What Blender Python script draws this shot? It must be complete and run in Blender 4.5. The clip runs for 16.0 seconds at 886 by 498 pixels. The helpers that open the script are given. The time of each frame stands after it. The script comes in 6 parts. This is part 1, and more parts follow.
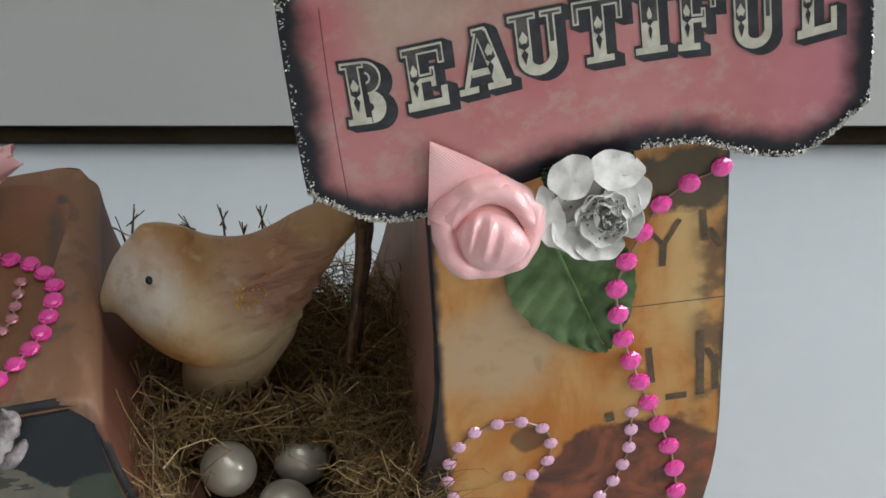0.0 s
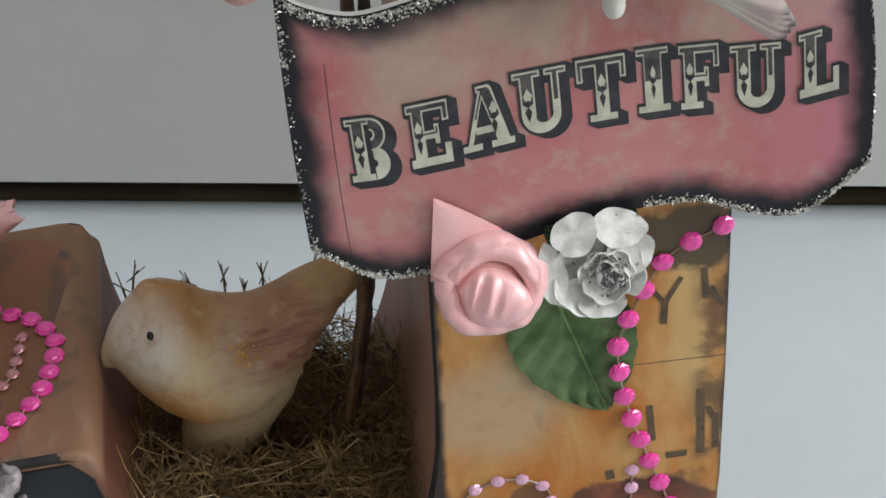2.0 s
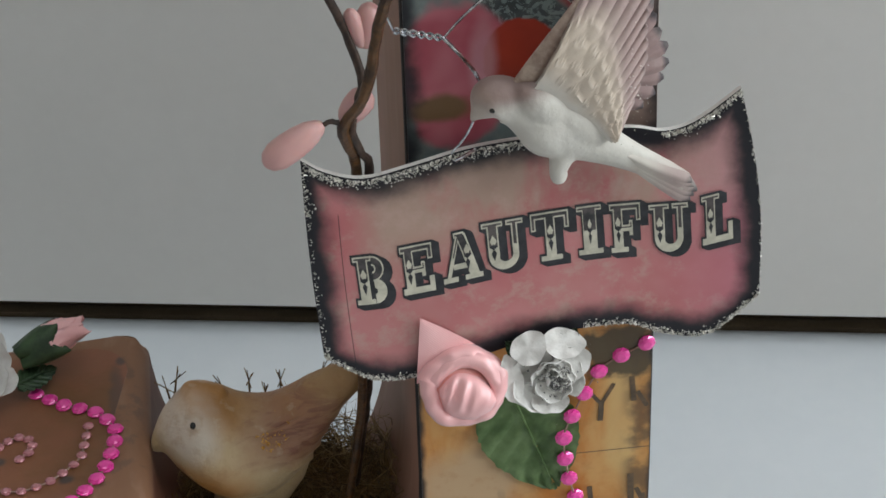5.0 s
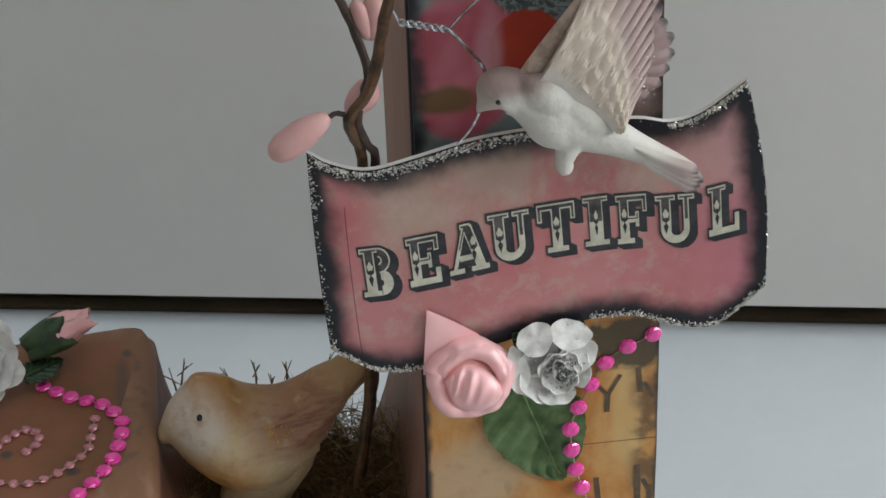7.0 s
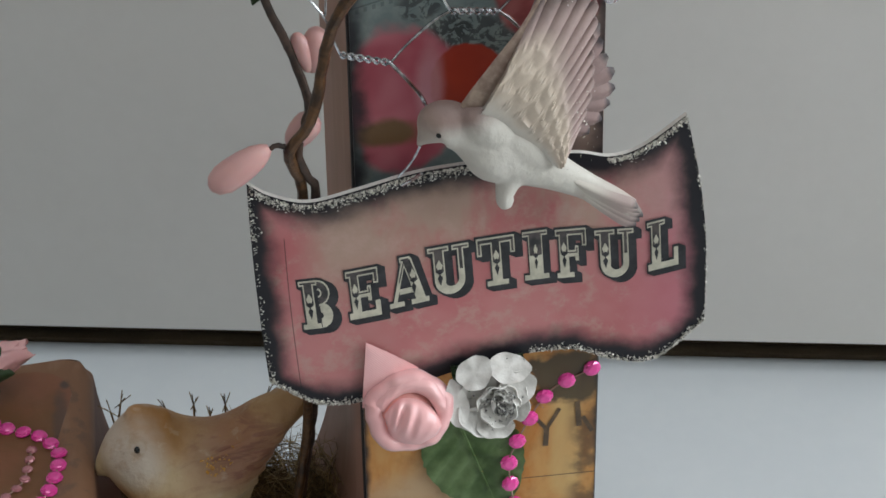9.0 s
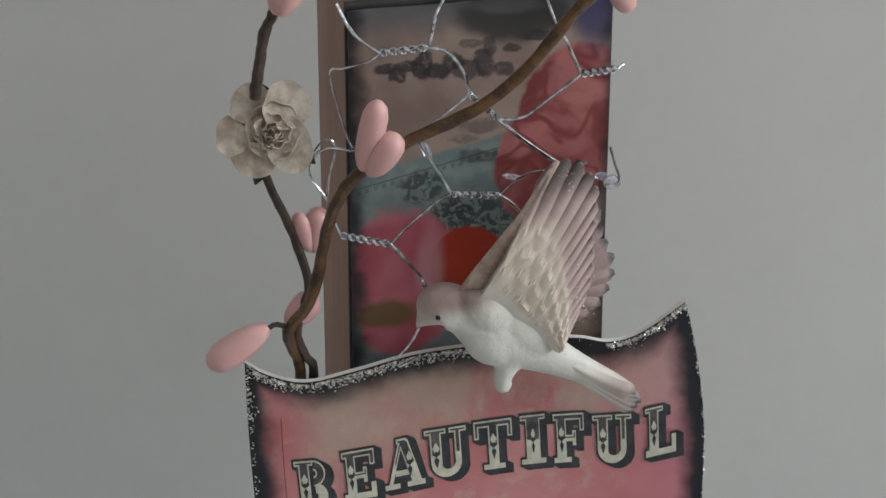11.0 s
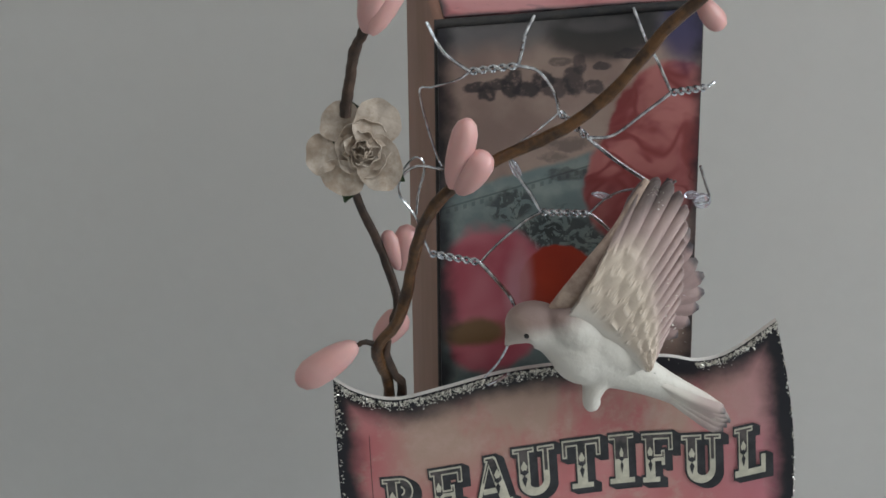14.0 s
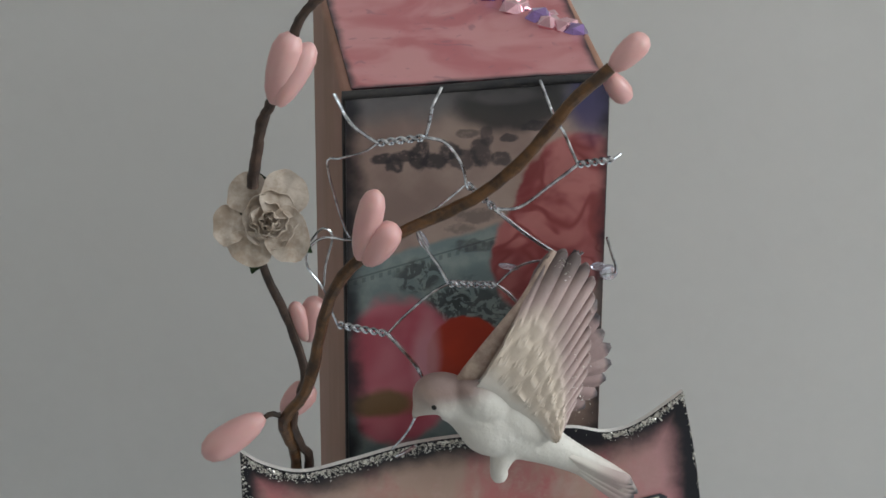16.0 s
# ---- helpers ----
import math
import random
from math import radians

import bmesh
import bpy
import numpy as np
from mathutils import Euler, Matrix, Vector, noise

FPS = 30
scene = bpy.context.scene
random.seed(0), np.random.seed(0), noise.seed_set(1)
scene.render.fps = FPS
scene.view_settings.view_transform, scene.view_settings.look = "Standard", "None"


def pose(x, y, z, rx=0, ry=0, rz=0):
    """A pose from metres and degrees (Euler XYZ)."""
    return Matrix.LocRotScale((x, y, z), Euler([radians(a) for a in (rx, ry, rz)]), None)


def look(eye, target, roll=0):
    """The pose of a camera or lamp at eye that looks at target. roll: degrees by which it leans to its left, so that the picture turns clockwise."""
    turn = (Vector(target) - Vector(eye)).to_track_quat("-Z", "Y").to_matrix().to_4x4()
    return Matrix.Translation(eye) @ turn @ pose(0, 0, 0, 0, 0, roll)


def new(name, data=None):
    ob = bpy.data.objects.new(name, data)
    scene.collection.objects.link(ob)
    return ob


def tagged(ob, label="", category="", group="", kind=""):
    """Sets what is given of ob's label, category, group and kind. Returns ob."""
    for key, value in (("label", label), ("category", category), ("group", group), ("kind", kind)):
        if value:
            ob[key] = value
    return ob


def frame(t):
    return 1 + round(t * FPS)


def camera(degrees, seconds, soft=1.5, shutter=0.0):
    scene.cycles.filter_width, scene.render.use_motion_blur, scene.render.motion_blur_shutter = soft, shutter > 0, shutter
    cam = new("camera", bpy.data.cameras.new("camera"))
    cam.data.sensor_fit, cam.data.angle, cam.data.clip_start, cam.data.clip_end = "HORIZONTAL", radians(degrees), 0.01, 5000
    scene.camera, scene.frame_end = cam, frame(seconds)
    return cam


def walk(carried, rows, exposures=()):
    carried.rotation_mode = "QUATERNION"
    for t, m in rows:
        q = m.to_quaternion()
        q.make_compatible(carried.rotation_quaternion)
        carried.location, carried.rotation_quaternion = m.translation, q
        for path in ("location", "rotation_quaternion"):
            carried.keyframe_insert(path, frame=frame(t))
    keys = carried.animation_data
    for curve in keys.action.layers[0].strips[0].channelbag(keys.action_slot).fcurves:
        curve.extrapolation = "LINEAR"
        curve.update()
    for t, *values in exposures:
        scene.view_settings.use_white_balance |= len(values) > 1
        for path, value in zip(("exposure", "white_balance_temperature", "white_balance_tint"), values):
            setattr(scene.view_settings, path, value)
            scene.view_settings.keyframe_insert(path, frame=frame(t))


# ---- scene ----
cam = camera(22.18, 16.0, soft=1.6)
ROWS = [
    (0.0, pose(-0.0268, -0.3410, 0.3901, 50.454, 2.768, -7.266)),
    (0.5, pose(-0.0273, -0.3402, 0.3904, 49.424, 2.893, -6.768)),
    (1.0, pose(-0.0283, -0.3406, 0.3910, 50.220, 2.968, -6.859)),
    (1.5, pose(-0.0299, -0.3415, 0.3902, 51.935, 2.187, -7.665)),
    (2.0, pose(-0.0296, -0.3418, 0.3902, 51.987, 2.373, -7.319)),
    (2.5, pose(-0.0314, -0.3644, 0.4069, 52.385, 2.388, -7.410)),
    (3.0, pose(-0.0358, -0.4097, 0.4402, 52.859, 2.407, -7.421)),
    (3.5, pose(-0.0389, -0.4405, 0.4621, 53.071, 2.509, -7.424)),
    (4.0, pose(-0.0389, -0.4405, 0.4621, 55.899, 1.127, -7.305)),
    (4.5, pose(-0.0389, -0.4405, 0.4621, 55.411, 1.376, -7.217)),
    (7.0, pose(-0.0389, -0.4405, 0.4621, 55.000, 1.718, -7.074)),
    (7.5, pose(-0.0389, -0.4405, 0.4621, 55.123, 1.059, -7.816)),
    (8.0, pose(-0.0389, -0.4405, 0.4621, 55.060, 1.298, -7.612)),
    (8.5, pose(-0.0389, -0.4405, 0.4621, 55.077, 1.227, -7.508)),
    (9.0, pose(-0.0389, -0.4405, 0.4621, 55.817, 0.560, -8.127)),
    (9.5, pose(-0.0389, -0.4405, 0.4621, 56.491, 0.324, -7.980)),
    (10.0, pose(-0.0389, -0.4405, 0.4621, 58.050, -0.216, -8.111)),
    (12.5, pose(-0.0389, -0.4405, 0.4621, 61.466, -0.660, -6.973)),
    (13.0, pose(-0.0389, -0.4405, 0.4621, 61.325, -0.378, -6.840)),
    (13.5, pose(-0.0389, -0.4405, 0.4621, 61.190, -0.160, -6.412)),
    (14.0, pose(-0.0389, -0.4405, 0.4621, 60.896, 0.546, -5.516)),
    (14.5, pose(-0.0389, -0.4405, 0.4621, 60.730, 1.229, -4.544)),
    (15.0, pose(-0.0389, -0.4405, 0.4621, 60.639, 0.951, -5.011)),
    (15.5, pose(-0.0389, -0.4405, 0.4621, 60.958, 0.281, -6.224)),
    (16.0, pose(-0.0389, -0.4405, 0.4621, 62.704, -0.562, -7.582)),
]
EXPOSURES = [(0.0, 0.0), (1.0, 0.08), (1.8, 0.08), (2.5, 0.0), (4.5, -0.06), (7.0, -0.14), (10.0, -0.14), (12.5, -0.24), (13.5, -0.23), (14.5, -0.17), (15.5, -0.13), (16.0, -0.17)]
walk(cam, ROWS, EXPOSURES)

# ---------------------------------------------------------------- light
TABLE = -0.0425          # height of the worktop

world = bpy.data.worlds.new("sky")
scene.world = world
world.use_nodes = True
sky = world.node_tree.nodes.new("ShaderNodeTexSky")
sky.sky_type = "NISHITA"
sky.sun_disc = False
sky.sun_elevation, sky.sun_rotation = radians(38), radians(100)
world.node_tree.links.new(sky.outputs[0], world.node_tree.nodes["Background"].inputs[0])
world.node_tree.nodes["Background"].inputs[1].default_value = 0.12

# daylight through the window, and fill through an added roof window
for at, aim, wide, high, watts in (((2.28, -0.75, 1.05), (0.0, 0.0, 0.1), 1.5, 1.15, 51.0), ((0.25, -0.45, 1.76), (0.25, -0.40, 0.0), 1.1, 0.9, 7.4)):
    win = bpy.data.lights.new("window_and_fill_light", "AREA")
    win.shape, win.size, win.size_y = "RECTANGLE", wide, high
    win.energy, win.color = watts, (0.925, 0.985, 1.02)
    win_ob = new("window_and_fill_light", win)
    win_ob.matrix_world = look(at, aim)

# ---------------------------------------------------------------- helpers


def smooth(bm, angle=40):
    for f in bm.faces:
        f.smooth = True
    lim = radians(angle)
    for e in bm.edges:
        e.smooth = len(e.link_faces) == 2 and e.calc_face_angle(0) < lim


def to_mesh(name, bm, materials, angle=40):
    bmesh.ops.recalc_face_normals(bm, faces=bm.faces[:])
    smooth(bm, angle)
    me = bpy.data.meshes.new(name)
    bm.to_mesh(me)
    bm.free()
    for m in materials if isinstance(materials, (list, tuple)) else [materials]:
        me.materials.append(m)
    return me


def part(name, bm, material, parent=None, label="", angle=40):
    """Links a bmesh, given in world coordinates, as one mesh object under a thing or a part."""
    ob = new(name, bm if isinstance(bm, bpy.types.Mesh) else to_mesh(name, bm, material, angle))
    if parent is not None:
        ob.parent = parent
        inv = Matrix.Identity(4)
        p = parent
        while p is not None:
            inv = inv @ (p.matrix_basis.inverted())
            p = p.parent
        ob.matrix_parent_inverse = inv if parent.parent is None else Matrix.Identity(4)
    return tagged(ob, label=label)


def thing(name, at, label, category, group="", kind=""):
    ob = new(name)
    ob.empty_display_size = 0.005
    ob.matrix_basis = Matrix.Translation(at)
    return tagged(ob, label, category, group, kind)


def catmull(pts, n):
    """n places at even steps along a smooth curve through pts."""
    P = [Vector(p) for p in pts]
    P = [2 * P[0] - P[1]] + P + [2 * P[-1] - P[-2]]
    fine = []
    for i in range(1, len(P) - 2):
        a, b, c, d = P[i - 1:i + 3]
        for k in range(24):
            t = k / 24
            fine.append(0.5 * (2 * b + (c - a) * t + (2 * a - 5 * b + 4 * c - d) * t * t + (3 * b - a - 3 * c + d) * t ** 3))
    fine.append(P[-2].copy())
    run = [0.0]
    for a, b in zip(fine, fine[1:]):
        run.append(run[-1] + (b - a).length)
    out, j = [], 0
    for k in range(n):
        s = run[-1] * k / max(1, n - 1)
        while j < len(run) - 2 and run[j + 1] < s:
            j += 1
        f = (s - run[j]) / max(1e-9, run[j + 1] - run[j])
        out.append(fine[j].lerp(fine[j + 1], min(1, max(0, f))))
    return out


def tube(bm, pts, radii, sides=8, flat=1.0, up=(0, 1, 0), mat=0, cap=True):
    """A tube along pts; radii one number or one for each point; flat squeezes it along up."""
    pts = [Vector(p) for p in pts]
    n = len(pts)
    if not isinstance(radii, (list, tuple)):
        radii = [radii] * n
    rings = []
    up = Vector(up).normalized()
    for i, p in enumerate(pts):
        d = (pts[min(i + 1, n - 1)] - pts[max(i - 1, 0)]).normalized()
        v = up - d * up.dot(d)
        if v.length < 0.05:
            v = Vector((1, 0, 0.3)) - d * Vector((1, 0, 0.3)).dot(d)
        v.normalize()
        w = d.cross(v)
        rings.append([bm.verts.new(p + (w * math.cos(a) + v * math.sin(a) * flat) * radii[i])
                      for a in (math.tau * k / sides for k in range(sides))])
    faces = []
    for a, b in zip(rings, rings[1:]):
        for k in range(sides):
            faces.append(bm.faces.new((a[k], a[(k + 1) % sides], b[(k + 1) % sides], b[k])))
    if cap:
        faces.append(bm.faces.new(rings[0][::-1]))
        faces.append(bm.faces.new(rings[-1]))
    for f in faces:
        f.material_index = mat
    return rings


def loft(bm, pts, radii, n, sides=20, flat=1.0, up=(0, 1, 0), mat=0):
    """A smooth body through pts with a radius given at each of them."""
    path = catmull(pts, n)
    run = [0.0]
    for a, b in zip(pts, pts[1:]):
        run.append(run[-1] + (Vector(b) - Vector(a)).length)
    rad = []
    for k in range(n):
        s = run[-1] * k / (n - 1)
        i = max(j for j in range(len(run) - 1) if run[j] <= s + 1e-9)
        f = (s - run[i]) / (run[i + 1] - run[i])
        r = [radii[max(0, i - 1)], radii[i], radii[i + 1], radii[min(len(radii) - 1, i + 2)]]
        rad.append(max(0.0002, 0.5 * (2 * r[1] + (r[2] - r[0]) * f + (2 * r[0] - 5 * r[1] + 4 * r[2] - r[3]) * f * f + (3 * r[1] - r[0] - 3 * r[2] + r[3]) * f ** 3)))
    tube(bm, path, rad, sides, flat, up, mat)


def ball(bm, at, r, scale=(1, 1, 1), seg=16, rings=10, mat=0, turn=None):
    m = Matrix.Translation(at) @ (turn or Matrix.Identity(4)) @ Matrix.Diagonal((*scale, 1))
    made = bmesh.ops.create_uvsphere(bm, u_segments=seg, v_segments=rings, radius=r, matrix=m)
    for v in made["verts"]:
        for f in v.link_faces:
            f.material_index = mat
    return made["verts"]


def box(bm, lo, hi, mat=0):
    c = [(a + b) / 2 for a, b in zip(lo, hi)]
    s = [b - a for a, b in zip(lo, hi)]
    made = bmesh.ops.create_cube(bm, size=1, matrix=Matrix.Translation(c) @ Matrix.Diagonal((*s, 1)))
    for v in made["verts"]:
        for f in v.link_faces:
            f.material_index = mat
    return made["verts"]


def bevel(bm, width, segments=2, angle=35):
    lim = radians(angle)
    edges = [e for e in bm.edges if len(e.link_faces) == 2 and e.calc_face_angle(0) > lim]
    bmesh.ops.bevel(bm, geom=edges, offset=width, segments=segments, affect="EDGES", profile=0.6)


def extrude_outline(bm, outline, y0, y1):
    """A slab with an (x, z) outline between two depths."""
    a = [bm.verts.new((x, y0, z)) for x, z in outline]
    b = [bm.verts.new((x, y1, z)) for x, z in outline]
    bm.faces.new(a)
    bm.faces.new(b[::-1])
    n = len(outline)
    for i in range(n):
        bm.faces.new((a[i], b[i], b[(i + 1) % n], a[(i + 1) % n]))


# ---------------------------------------------------------------- materials


class Paint:
    """A small builder for node materials."""

    def __init__(self, name, rough=0.6, metal=0.0, spec=0.5):
        self.m = bpy.data.materials.new(name)
        self.m.use_nodes = True
        self.t = self.m.node_tree
        self.b = self.t.nodes["Principled BSDF"]
        self.b.inputs["Roughness"].default_value = rough
        self.b.inputs["Metallic"].default_value = metal
        self.b.inputs["Specular IOR Level"].default_value = spec
        self.co = self.t.nodes.new("ShaderNodeTexCoord")
        self.obj = self.co.outputs["Object"]
        sep = self.t.nodes.new("ShaderNodeSeparateXYZ")
        self.t.links.new(self.obj, sep.inputs[0])
        self.x, self.y, self.z = sep.outputs

    def put(self, socket, value):
        if isinstance(value, bpy.types.NodeSocket):
            self.t.links.new(value, socket)
        elif socket.type == "RGBA" and len(value) == 3:
            socket.default_value = (*value, 1)
        else:
            socket.default_value = value

    def calc(self, op, a, b=0.0, c=0.0, clamp=False):
        n = self.t.nodes.new("ShaderNodeMath")
        n.operation, n.use_clamp = op, clamp
        for s, v in zip(n.inputs, (a, b, c)):
            self.put(s, v)
        return n.outputs[0]

    def noise(self, scale, detail=4, rough=0.55, distort=0.0, vector=None):
        n = self.t.nodes.new("ShaderNodeTexNoise")
        n.inputs["Scale"].default_value = scale
        n.inputs["Detail"].default_value = detail
        n.inputs["Roughness"].default_value = rough
        n.inputs["Distortion"].default_value = distort
        self.put(n.inputs["Vector"], vector or self.obj)
        return n.outputs["Fac"]

    def stretch(self, sx, sy, sz):
        n = self.t.nodes.new("ShaderNodeMapping")
        n.inputs["Scale"].default_value = (sx, sy, sz)
        self.t.links.new(self.obj, n.inputs["Vector"])
        return n.outputs[0]

    def ramp(self, v, lo, hi):
        n = self.t.nodes.new("ShaderNodeMapRange")
        n.interpolation_type = "SMOOTHSTEP"
        self.put(n.inputs["Value"], v)
        n.inputs["From Min"].default_value, n.inputs["From Max"].default_value = lo, hi
        return n.outputs["Result"]

    def mix(self, fac, a, b):
        n = self.t.nodes.new("ShaderNodeMix")
        n.data_type = "RGBA"
        self.put(n.inputs["Factor"], fac)
        self.put(n.inputs["A"], a)
        self.put(n.inputs["B"], b)
        return n.outputs["Result"]

    def blob(self, cx, cz, rx, rz, soft=0.15, wobble=0.3, scale=120.0):
        """A printed patch with an uneven outline: 1 inside, 0 outside."""
        dx = self.calc("DIVIDE", self.calc("SUBTRACT", self.x, cx), rx)
        dz = self.calc("DIVIDE", self.calc("SUBTRACT", self.z, cz), rz)
        d = self.calc("SQRT", self.calc("ADD", self.calc("MULTIPLY", dx, dx), self.calc("MULTIPLY", dz, dz)))
        d = self.calc("ADD", d, self.calc("MULTIPLY", self.calc("SUBTRACT", self.noise(scale, 3), 0.5), wobble * 2))
        return self.ramp(d, 1 + soft, 1 - soft)

    def color(self, v):
        self.put(self.b.inputs["Base Color"], v)

    def bump(self, height, strength=0.3, distance=0.0005):
        n = self.t.nodes.new("ShaderNodeBump")
        n.inputs["Strength"].default_value = strength
        n.inputs["Distance"].default_value = distance
        self.put(n.inputs["Height"], height)
        self.t.links.new(n.outputs[0], self.b.inputs["Normal"])

    def set(self, name, v):
        self.put(self.b.inputs[name], v)


def speckled(name, c1, c2, rough=0.6, scale=200.0, bump=0.2, dist=0.0003, metal=0.0, fine=900.0, spec=0.5):
    p = Paint(name, rough, metal, spec)
    n = p.noise(scale, 5)
    f = p.noise(fine, 2)
    p.color(p.mix(p.ramp(p.calc("ADD", p.calc("MULTIPLY", n, 0.75), p.calc("MULTIPLY", f, 0.25)), 0.35, 0.65), c1, c2))
    p.bump(p.calc("ADD", n, p.calc("MULTIPLY", f, 0.5)), bump, dist)
    return p.m


INK = (0.012, 0.012, 0.016)

worktop_mat = speckled("white_worktop", (0.565, 0.60, 0.62), (0.60, 0.63, 0.645), 0.5, 9.0, 0.05, 0.0004, fine=120)
cabinet_mat = speckled("grey_white_melamine", (0.58, 0.568, 0.538), (0.605, 0.593, 0.563), 0.55, 6.0, 0.05, 0.0004, fine=160)
# dark browns that carry the shade of the gap under the cabinet
cavity_mat = speckled("gap_shade_brown", (0.05, 0.034, 0.018), (0.10, 0.070, 0.038), 0.8, 20.0)
ledge_mat = speckled("gap_shade_ledge", (0.085, 0.062, 0.036), (0.135, 0.10, 0.06), 0.7, 30.0)
wall_mat = speckled("warm_white_wall_paint", (0.72, 0.71, 0.69), (0.78, 0.77, 0.75), 0.85, 5.0, 0.1, 0.001, fine=90)
floor_mat = speckled("brown_floor", (0.16, 0.10, 0.06), (0.24, 0.16, 0.10), 0.6, 8.0)
glass_mat = Paint("window_glass", 0.02)
glass_mat.set("Transmission Weight", 1.0)
glass_mat = glass_mat.m


def make_side():
    """Salmon-brown distressed paint on the letter's sides and the end of its hook."""
    p = Paint("salmon_brown_paint", 0.6)
    big = p.noise(38, 4, vector=p.stretch(1, 1, 0.5))
    base = p.mix(p.ramp(big, 0.35, 0.7), (0.28, 0.142, 0.10), (0.225, 0.112, 0.068))
    # redder paint in the hollow of the hook, darkened to carry its shade
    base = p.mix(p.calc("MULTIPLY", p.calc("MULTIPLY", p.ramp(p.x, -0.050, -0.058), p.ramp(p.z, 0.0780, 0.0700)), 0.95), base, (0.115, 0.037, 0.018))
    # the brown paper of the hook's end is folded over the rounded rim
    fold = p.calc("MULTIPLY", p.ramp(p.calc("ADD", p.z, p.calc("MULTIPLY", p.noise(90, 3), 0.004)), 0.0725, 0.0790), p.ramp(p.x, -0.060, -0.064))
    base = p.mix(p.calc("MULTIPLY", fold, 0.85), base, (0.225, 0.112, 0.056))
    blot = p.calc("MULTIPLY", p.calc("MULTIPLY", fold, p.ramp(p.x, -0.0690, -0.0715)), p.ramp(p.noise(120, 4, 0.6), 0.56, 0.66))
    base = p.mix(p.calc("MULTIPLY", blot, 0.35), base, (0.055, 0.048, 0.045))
    streak = p.noise(260, 2, vector=p.stretch(1, 0.35, 0.06))
    base = p.mix(p.calc("MULTIPLY", p.ramp(streak, 0.5, 0.75), 0.25), base, (0.40, 0.25, 0.18))
    p.color(base)
    p.bump(p.calc("ADD", big, streak), 0.25, 0.0004)
    return p.m


def make_hook_top():
    p = Paint("brown_stamped_paper", 0.5)
    big = p.noise(45, 4)
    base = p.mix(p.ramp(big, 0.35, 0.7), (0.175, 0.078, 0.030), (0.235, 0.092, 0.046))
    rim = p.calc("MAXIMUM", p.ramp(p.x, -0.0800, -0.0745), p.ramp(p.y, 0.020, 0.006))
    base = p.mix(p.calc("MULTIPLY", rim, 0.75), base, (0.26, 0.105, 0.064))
    # a long grey smear and round stamped spots: middle, half width, half length, wobble, strength
    for cx, cy, rx, ry, wob, k in ((-0.0772, 0.0500, 0.0024, 0.0150, 1.1, 0.55), (-0.0760, 0.0668, 0.0016, 0.0022, 0.6, 0.75), (-0.0758, 0.0365, 0.0017, 0.0024, 0.5, 0.8),
                                   (-0.0907, 0.0192, 0.0023, 0.0018, 0.4, 0.85), (-0.1086, 0.0306, 0.0018, 0.0018, 0.4, 0.85), (-0.0756, 0.0062, 0.0020, 0.0030, 0.5, 0.8), (-0.1107, 0.0040, 0.0024, 0.0016, 0.4, 0.8)):
        dx = p.calc("DIVIDE", p.calc("SUBTRACT", p.x, cx), rx)
        dy = p.calc("DIVIDE", p.calc("SUBTRACT", p.y, cy), ry)
        d = p.calc("SQRT", p.calc("ADD", p.calc("MULTIPLY", dx, dx), p.calc("MULTIPLY", dy, dy)))
        d = p.calc("ADD", d, p.calc("MULTIPLY", p.calc("SUBTRACT", p.noise(210, 4), 0.5), wob))
        base = p.mix(p.calc("MULTIPLY", p.ramp(d, 1.25, 0.45), k), base, (0.05, 0.047, 0.047))
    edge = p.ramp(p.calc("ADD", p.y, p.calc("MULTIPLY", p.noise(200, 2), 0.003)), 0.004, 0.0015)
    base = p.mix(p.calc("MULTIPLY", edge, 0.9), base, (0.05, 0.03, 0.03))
    p.color(base)
    p.bump(p.calc("ADD", big, p.noise(320, 4)), 0.35, 0.0004)
    return p.m


def ink_edges(p, base, x0, x1, z0=None, z1=None, width=0.0035, strength=0.95):
    """Blackened paper edges, as rubbed on with an ink pad."""
    wob = p.calc("MULTIPLY", p.calc("SUBTRACT", p.noise(140, 3), 0.5), width * 1.1)
    d = p.calc("MINIMUM", p.calc("SUBTRACT", p.x, x0), p.calc("SUBTRACT", x1, p.x))
    if z1 is not None:
        d = p.calc("MINIMUM", d, p.calc("SUBTRACT", z1, p.z))
    if z0 is not None:
        d = p.calc("MINIMUM", d, p.calc("SUBTRACT", p.z, z0))
    return p.mix(p.calc("MULTIPLY", p.ramp(p.calc("ADD", d, wob), width, 0.0004), strength), base, INK)


